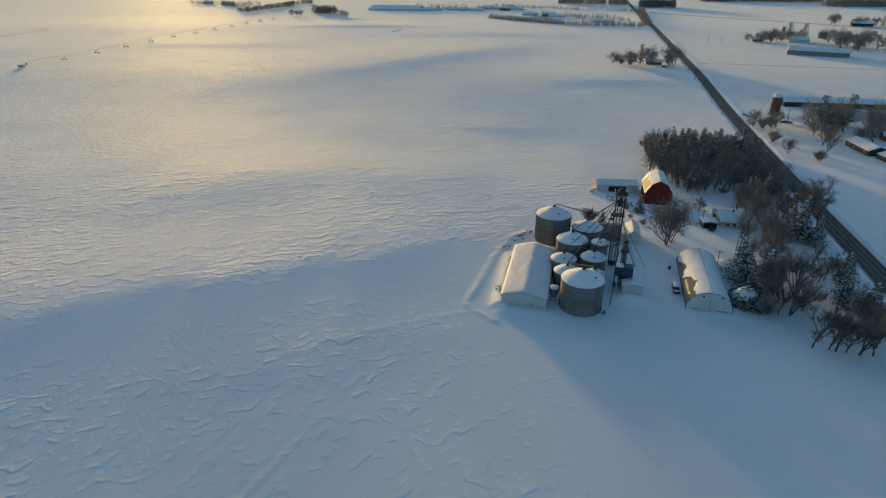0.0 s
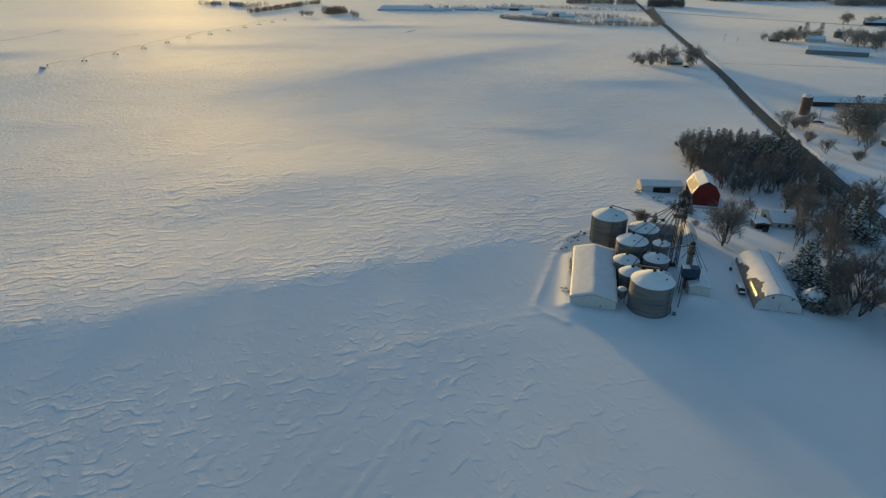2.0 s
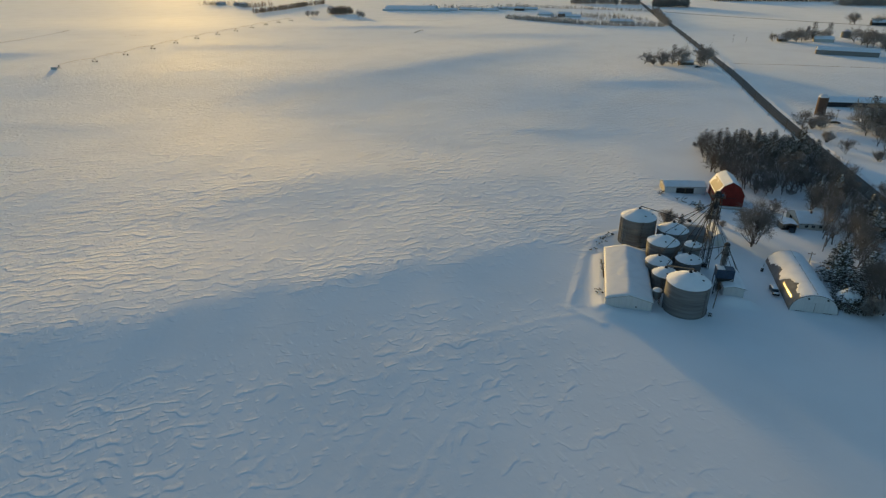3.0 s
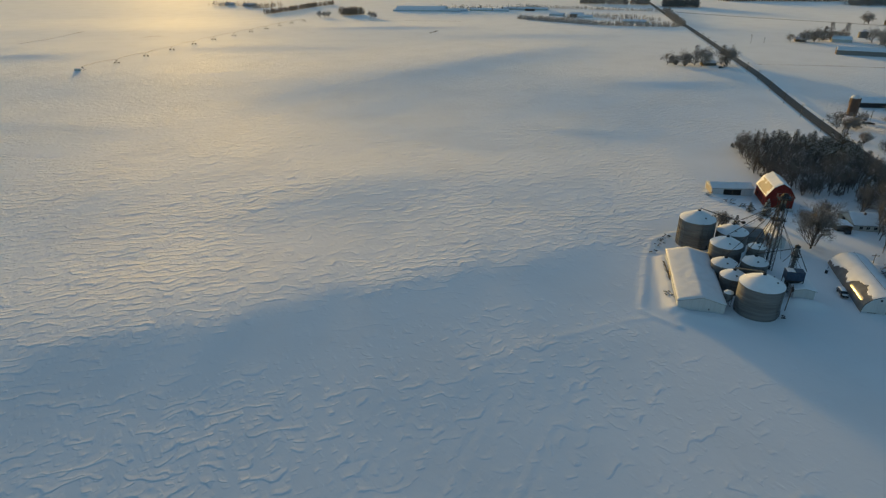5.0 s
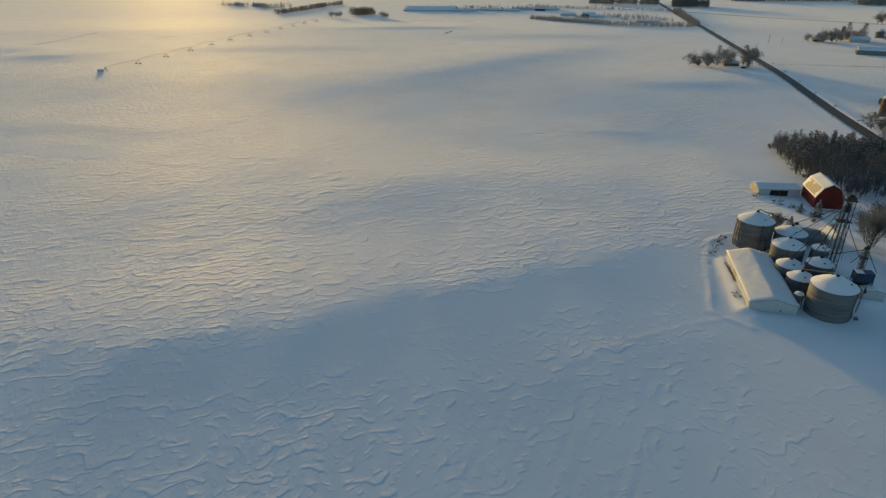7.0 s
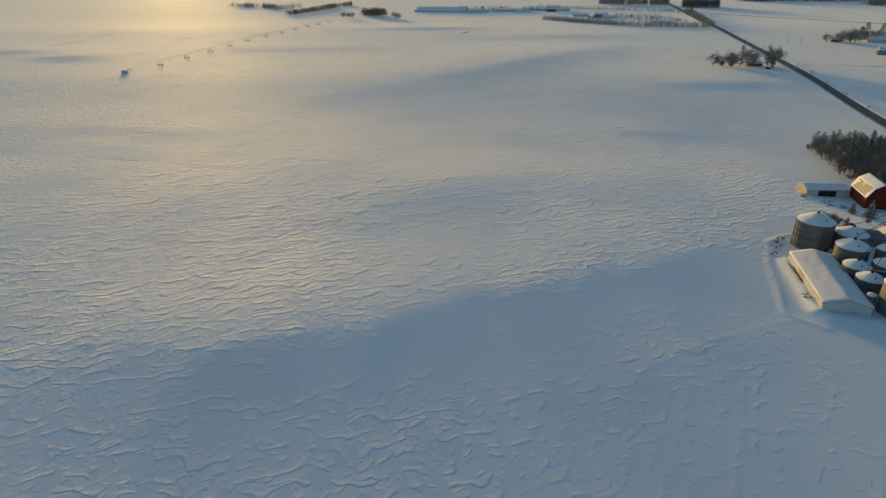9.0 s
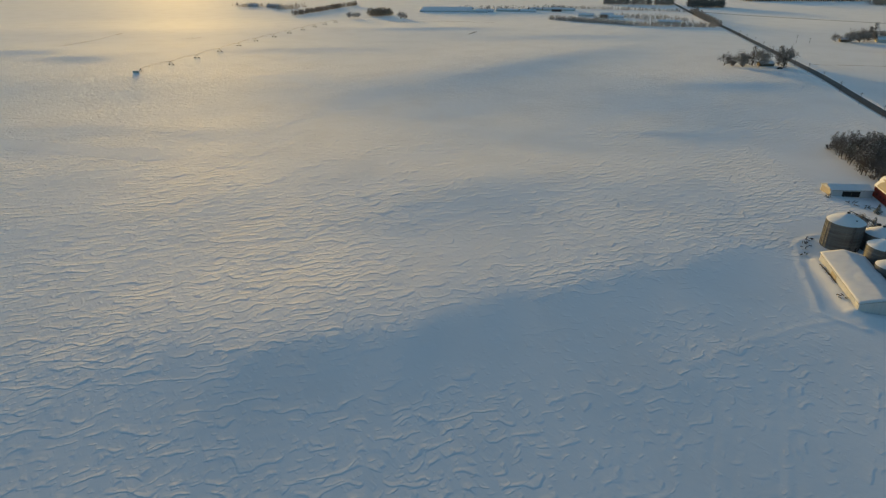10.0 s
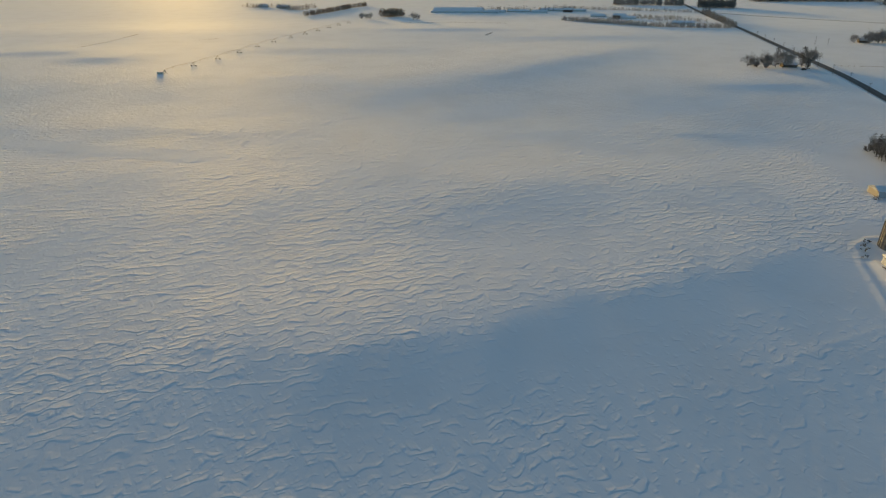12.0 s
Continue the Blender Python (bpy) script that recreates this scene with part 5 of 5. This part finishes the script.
def junk(name, x, y, label, category, seed, size, mat=WOOD, count=7):
    r = random.Random(seed)
    t = thing(name, label, category, pose(x, y, snow_z(x, y) - 0.1))
    for _ in range(count):
        a = Vector((r.uniform(-size, size), r.uniform(-size, size), r.uniform(0.35, 0.8)))
        b = a + Vector((r.uniform(-1, 1), r.uniform(-1, 1), r.uniform(-0.1, 0.5))) * size * 0.8
        bm = bmesh.new()
        rod(bm, a, b, 0.16, 0.12, 6)
        part("timber", bm, mat, t)
    v, f = [], []
    for _ in range(count):
        lump(v, f, Vector((r.uniform(-size, size), r.uniform(-size, size), 0.15)), size * 0.35, size * 0.3, 0.3, r)
    tagged(part("snow", (v, f), ROOF_SNOW, t, "snow heaped between the pieces", True), kind="stuff")


junk("scrap_pile", 16.6, 154.5, "dark snow-dusted scrap heap beside the shed", "scrap pile", 1, 1.1, DARK_STEEL)
junk("timber_pile", 64.6, 243.0, "broken timber half buried at the shed's end", "timber pile", 2, 1.6)
junk("timber_pile", 75.9, 227.6, "old timber lying in snow by the barn", "timber pile", 3, 1.8)
junk("timber_pile", 73.4, 231.4, "low heap of boards in snow near the barn", "timber pile", 4, 1.6)
junk("timber_pile", 70.3, 234.8, "scattered rails and boards in the snow", "timber pile", 5, 1.8)
junk("scrap_pile", 45.2, 142.6, "machine parts in snow at the bin's foot", "scrap pile", 7, 0.8, DARK_STEEL, 5)
junk("scrap_pile", 33.6, 146.8, "small machine parts in snow beside the tank", "scrap pile", 8, 0.7, DARK_STEEL, 5)
for k, (x, y) in enumerate(((21.8, 184.2), (24.9, 189.7), (26.8, 192.5), (28.5, 195.0), (30.8, 197.0))):
    junk("brush_heap", x, y, "dark frozen brush showing through a snow bank", "brush", 20 + k, 1.0, BARK, 6)


def fallen_log(ax, ay, bx, by):
    """A long dark pole half buried along the shed, with brush caught under it."""
    t = thing("fallen_pole", "long dark pole half buried in snow beside the shed", "pole", pose(0, 0, 0))
    a, b = Vector((ax, ay, snow_z(ax, ay) + 0.12)), Vector((bx, by, snow_z(bx, by) + 0.12))
    part("pole", rods([(a, a.lerp(b, 0.5) + Vector((0.12, 0, 0.05))), (a.lerp(b, 0.5) + Vector((0.12, 0, 0.05)), b)], 0.17), BARK, t)
    r = random.Random(9)
    pairs = []
    for _ in range(22):
        p = a.lerp(b, r.random())
        pairs.append((p, p + Vector((r.uniform(-0.9, 0.9), r.uniform(-0.7, 0.7), r.uniform(-0.2, 0.5)))))
    part("brush", rods(pairs, 0.05, 4), BARK, t, "frozen twigs caught along the pole")


fallen_log(22.3, 175.4, 20.1, 163.2)


def water_hydrant(x, y):
    t = thing("fuel_pump", "small dark yard pump standing in snow", "pump", at_ground(x, y))
    part("body", cuboid(-0.35, 0.35, -0.3, 0.3, -0.1, 1.3, 0.08), DARK_STEEL, t)
    part("post", rods([((0.1, 0, 1.2), (0.2, 0, 2.6))], 0.08), DARK_STEEL, t)
    part("snow", lathe([(0.4, 1.3), (0.3, 1.5), (0.01, 1.58)], 10), ROOF_SNOW, t, "snow cap", True)


water_hydrant(72.0, 168.7)


# ---- across the road and far off ----
def silo(x, y, r, h):
    t = thing("silo", "round brown block silo with snow dome", "silo", at_ground(x, y))
    prof = [(r, -0.5)]
    for k in range(int(h / 0.75)):
        z = k * 0.75
        prof += [(r, z), (r + 0.05, z + 0.03), (r + 0.05, z + 0.10), (r, z + 0.13)]
    prof.append((r, h))
    part("wall", lathe(prof, 28), BRICK, t, "brown block wall with steel hoops", True)
    part("dome", lathe([(r + 0.05, h), (r * 0.92, h + 0.8), (r * 0.6, h + 1.6), (0.01, h + 2.0)], 28), ROOF_SNOW, t, "snow-covered dome", True)
    part("chute", cuboid(r - 0.1, r + 0.7, -0.5, 0.5, 0, h, 0.1), BRICK, t)


silo(210.4, 380.5, 2.8, 11.0)
gable_house("dairy_barn", "long dark low barn with snow-covered roof", "barn", 262, 396, -9, 70, 13, 3.2, 5.6, DARK_STEEL, "x", snow=0.3, seed=41)
rh = gable_house("ranch_house", "low dark green house with snow roof among trees", "house", 213.5, 301, -94, 21, 10, 2.6, 4.6, GREEN_WALL, "x", snow=0.3, seed=43)
for xk in (-7, -2.5, 2.5, 7):
    window(rh, xk, 1.0, 1.2, 1.0, 0.0)
gable_house("garage", "small dark green garage with snowy roof", "garage", 215, 284, -94, 7, 8, 2.4, 3.6, GREEN_WALL, "x", snow=0.3, seed=44)
gable_house("garage", "small pale garage with snowy roof", "garage", 217, 275, -20, 6, 8, 2.5, 3.8, PALE, snow=0.3, seed=45)
gable_house("cottage", "small dark house among bare trees", "house", 232, 352, -9, 12, 9, 2.8, 5.0, GREEN_WALL, "x", snow=0.3, seed=46)
gable_house("cottage", "low red-brown outbuilding behind bare trees", "house", 243, 316, -20, 10, 8, 2.8, 4.6, BRICK, "x", snow=0.3, seed=47)
parked_car(207, 358, -14, True, "snow-covered dark wagon parked by the silo", CAR, 6.5)
fh = gable_house("cottage", "grey weathered house sheltered by a clump of trees", "house", 190, 556, -6, 12, 8, 2.3, 4.0, WOOD, "x", snow=0.25, seed=51)
for xk in (-4, 0, 4):
    window(fh, xk, 1.0, 1.2, 1.2, 0.0)
parked_car(194, 541, 0, False, "dark car standing by the sheltered house", CAR)
lb = gable_house("turkey_barn", "very long pale grey barn with brown gable and snow roof", "barn", 366, 609, -27.5, 53, 14, 4.2, 7.0, GREY_SIDING, "x", snow=0.3, seed=53)
part("gable_wall", cuboid(-26.58, -26.5, 0.4, 13.6, 0.0, 4.1), WOOD, lb, "brown end wall")
gable_house("cottage", "far white farmhouse with snow roof", "house", 404, 714, -20, 20, 11, 3.2, 6.2, PALE, "x", snow=0.3, seed=55)
gable_house("cottage", "far low outbuilding with snow roof", "house", 361, 722, -20, 10, 9, 2.6, 4.5, WOOD, "x", snow=0.3, seed=56)
grain_bin(455, 758, 5.0, 7, "far silver grain bin in a snowy farmyard", -90, 0, 1.2, 90)
gable_house("barn", "far dark barn behind bare trees", "barn", 470, 640, -20, 24, 12, 4, 7, DARK_STEEL, "x", snow=0.3, seed=57)
gable_house("barn", "distant dark barn under snow", "barn", 592, 897, -20, 26, 12, 4, 7.5, DARK_STEEL, "x", snow=0.3, seed=58)
gable_house("barn", "distant low barn under snow", "barn", 650, 865, -20, 34, 12, 4, 7, DARK_STEEL, "x", snow=0.3, seed=59)


# far tree belts and woods, too many to count
def tree_belt(name, label, line, width, height, spacing, seed, mat=TWIG, cone=False, tufts=9, tuft=0.14):
    r = random.Random(seed)
    v, f = [], []
    pts = [Vector((a, b, 0)) for a, b in line]
    for a, b in zip(pts, pts[1:]):
        n = max(1, int((b - a).length * max(1, width / spacing) / spacing))
        side = Vector((-(b - a).y, (b - a).x, 0)).normalized()
        for _ in range(n):
            p = a.lerp(b, r.random()) + side * r.uniform(-width / 2, width / 2)
            z0 = gz(p.x, p.y)
            h = height * r.uniform(0.65, 1.15)
            tube(v, f, Vector((p.x, p.y, z0 - 0.5)), Vector((p.x, p.y, z0 + h * 0.8)), 0.25, 0.08, 4)
            for _k in range(tufts):
                s = r.uniform(0.12, 1.0)
                reach = h * (0.28 * (1 - s) + 0.03 if cone else 0.30 * math.sin(math.pi * min(1, 0.15 + 0.8 * s)))
                q = Vector((p.x, p.y, z0 + h * s)) + Vector((r.gauss(0, 0.5), r.gauss(0, 0.5), 0)) * reach
                d = Vector((r.gauss(0, 1), r.gauss(0, 1), r.gauss(0.5, 0.6))).normalized()
                needle_spray(v, f, q, d, h * tuft, r)
    me = mesh_of(name, v, f, mat)
    return tagged(new(name, me), label, "trees", kind="stuff")


tree_belt("far_wood", "dense far leafless wood at the fields' end", [(405, 1330), (470, 1310)], 42, 15, 3.8, 1, HAZED_TWIG, tufts=13, tuft=0.19)
tree_belt("far_wood", "far dark belt of woodland along the horizon", [(255, 1425), (330, 1405), (395, 1385)], 26, 13, 4.2, 2, HAZED_TWIG, tufts=16, tuft=0.19)
tree_belt("far_wood", "far dark woodland beyond the snowy fields", [(600, 1508), (760, 1490), (860, 1475)], 40, 15, 4.0, 3, HAZED_TWIG, tufts=9, tuft=0.19)
tree_belt("far_wood", "broad far woodland edge", [(800, 1355), (870, 1345), (1010, 1330)], 60, 15, 4.4, 4, HAZED_TWIG, tufts=9, tuft=0.19)
tree_belt("far_wood", "small dark block of woodland in warm haze", [(-228, 1150), (-198, 1175)], 26, 12, 3.6, 5, BROWN_HAZE, tufts=18, tuft=0.2)
tree_belt("hedgerow", "long brown hedgerow across snow", [(-374, 1180), (-345, 1270), (-312, 1400), (-290, 1440)], 9, 8, 3.0, 6, BROWN_HAZE, tufts=14, tuft=0.2)
tree_belt("far_wood", "far farmstead trees in warm haze", [(-560, 1425), (-470, 1385), (-430, 1340), (-395, 1400)], 26, 9, 6, 7, BROWN_HAZE)
tree_belt("far_wood", "far farmstead trees at the field edge", [(-440, 1330), (-400, 1335)], 14, 8, 4, 8, BROWN_HAZE)
tree_belt("nursery_trees", "dense front hedge of young conifers", [(77, 1062), (120, 1000), (178, 929), (225, 908), (283, 893)], 9, 6.5, 1.75, 9, FROST_HAZE, cone=True)
tree_belt("nursery_trees", "back row of young conifers", [(120, 1330), (230, 1270), (330, 1215), (372, 1190)], 12, 6, 3.2, 10, FROST_HAZE, cone=True)
tree_belt("nursery_trees", "conifer belt beside the road", [(288, 895), (312, 985), (345, 1110), (372, 1210)], 13, 8, 3.2, 11, FROST_HAZE, cone=True)
for k in range(9):
    s = k / 8
    tree_belt("nursery_trees", "row of nursery conifers in snow", [(205 + 70 * s, 1130 - 25 * s), (215 + 75 * s, 1010 - 20 * s) if k % 3 else (212 + 70 * s, 1060 - 20 * s)], 3, 5.5, 3.4, 30 + k, FROST_HAZE, cone=True)
tree_belt("nursery_trees", "dark clump of older conifers", [(150, 1055), (172, 1050)], 16, 8, 3.6, 50, FROST_HAZE, cone=True)
tree_belt("nursery_trees", "short row of dark conifers", [(88, 1040), (135, 1005), (165, 955)], 20, 7, 4.2, 51, FROST_HAZE, cone=True)
tree_belt("far_wood", "scattered trees round far farm buildings", [(-60, 1290), (0, 1262), (60, 1262), (140, 1290)], 34, 9, 7, 52, TWIG)
tree_belt("grass_verge", "thin line of dry weeds along a field edge", [(-190, 1028), (-60, 1020), (-20, 1000)], 2.5, 1.1, 2.2, 53, PLANK)
tree_belt("grass_verge", "short strip of dry weeds in a drift", [(-66, 820), (-56, 850)], 2.0, 1.2, 1.3, 54, PLANK)
# brown tufts added where a drifted ridge line shows only its shade
tree_belt("grass_verge", "long thin brown line standing for a drift ridge's shaded side", [(-539, 719), (-535, 787), (-538, 870)], 1.6, 0.8, 1.5, 56, PLANK)
tree_belt("grass_verge", "small patch of dry weeds in the far field", [(-428, 793), (-409, 810)], 3.0, 0.8, 1.8, 57, PLANK)
tree_belt("grass_verge", "thin line of low brown tufts along the field boundary", [(233, 563), (272, 556), (330, 541), (420, 515)], 1.0, 0.6, 0.8, 55, PLANK)

gable_house("warehouse", "very long far pale-roofed warehouse", "warehouse", -95, 1236, -8, 100, 60, 2.4, 7.5, WHITE_METAL, "x", snow=0.3, seed=61, roof_mat=FAR_ROOF)
for i, (x, y, w, d_) in enumerate(((-20, 1236, 36, 12), (24, 1240, 44, 14), (62, 1225, 30, 10), (92, 1262, 46, 16), (-35, 1222, 40, 8), (140, 1248, 30, 14), (190, 1075, 26, 10), (240, 960, 34, 10), (150, 1120, 26, 12))):
    gable_house("greenhouse_shed", "far low pale shed among snow", "shed", x, y, -20, w, d_, 2.2, 4.6, PALE if i % 2 else WHITE_METAL, "x", snow=0.3, seed=70 + i)
gable_house("barn", "far brown barn beside pale sheds", "barn", 118, 1232, -15, 18, 10, 4, 7, BRICK, "x", snow=0.2, seed=81)
gable_house("barn", "far red-brown nursery building", "barn", 178, 1085, -15, 22, 12, 5, 8, BRICK, "x", snow=0.15, seed=82)
gable_house("barn", "hazy far farm building", "barn", -470, 1400, -8, 26, 16, 2.4, 6, PALE, "x", snow=0.3, seed=83)
gable_house("barn", "hazy far pale shed", "barn", -520, 1430, 10, 20, 14, 2.2, 5.5, PALE, "x", snow=0.3, seed=84)


# the centre-pivot irrigator
def pivot_irrigator():
    stops = [(-367, 545), (-357, 586), (-349, 630), (-341, 675), (-334, 720), (-327, 765), (-316, 808), (-306, 850), (-297, 893), (-289, 938), (-282, 984), (-272, 1025)]
    t = thing("pivot_irrigator", "long wheeled irrigation boom across the snowy field", "irrigator", pose(0, 0, 0))
    for (ax, ay), (bx, by) in zip(stops, stops[1:]):
        a, b = Vector((ax, ay, gz(ax, ay) + 3.6)), Vector((bx, by, gz(bx, by) + 3.6))
        bm = bmesh.new()
        last = a
        for k in range(1, 7):
            p = a.lerp(b, k / 6) + Vector((0, 0, 1.0 * math.sin(math.pi * k / 6)))
            rod(bm, last, p, 0.1, sides=6)
            low = a.lerp(b, (k - 0.5) / 6) - Vector((0, 0, 0.9))
            rod(bm, last, low, 0.04, sides=4)
            rod(bm, low, p, 0.04, sides=4)
            last = p
        # pale tan in place of steel: distance haze put into the boom's colour
        part("span", bm, TAN, t, "arched pipe span with truss rods")
    for x, y in stops[1:]:
        z = gz(x, y)
        along = Vector((-0.97, 0.2, 0))
        feet = [Vector((x, y, z + 0.55)) + along * s for s in (-2.3, 2.3)]
        tw = part("tower", rods([(feet[0], (x, y, z + 3.6)), (feet[1], (x, y, z + 3.6)), (feet[0], feet[1]), ((x, y, z + 0.6), (x, y, z + 3.6))], 0.1), TAN, t, "A-frame drive tower")
        for p in feet:
            bm = bmesh.new()
            rod(bm, p - Vector((0.05, 0.2, 0)), p + Vector((0.05, 0.2, 0)), 0.62, sides=14)
            part("wheel", bm, RUBBER, tw)
    x, y = stops[0]
    z = gz(x, y)
    part("pivot_frame", rods([((x + a, y + b, z - 0.2), (x, y, z + 3.8)) for a in (-1.6, 1.6) for b in (-1.6, 1.6)], 0.1), DARK_STEEL, t)
    part("power_unit", cuboid(x - 6.0, x - 1.0, y - 2.6, y - 0.8, z - 0.1, z + 1.9, 0.1), PALE, t, "pale grey engine box at the pivot")
    part("snow", snow_sheet(lambda u, v: (x - 5.95 + 4.9 * u, y - 2.55 + 1.7 * v, z + 1.9), 0.25, 6, 4, 3), ROOF_SNOW, t, "snow on the engine box", True)


pivot_irrigator()
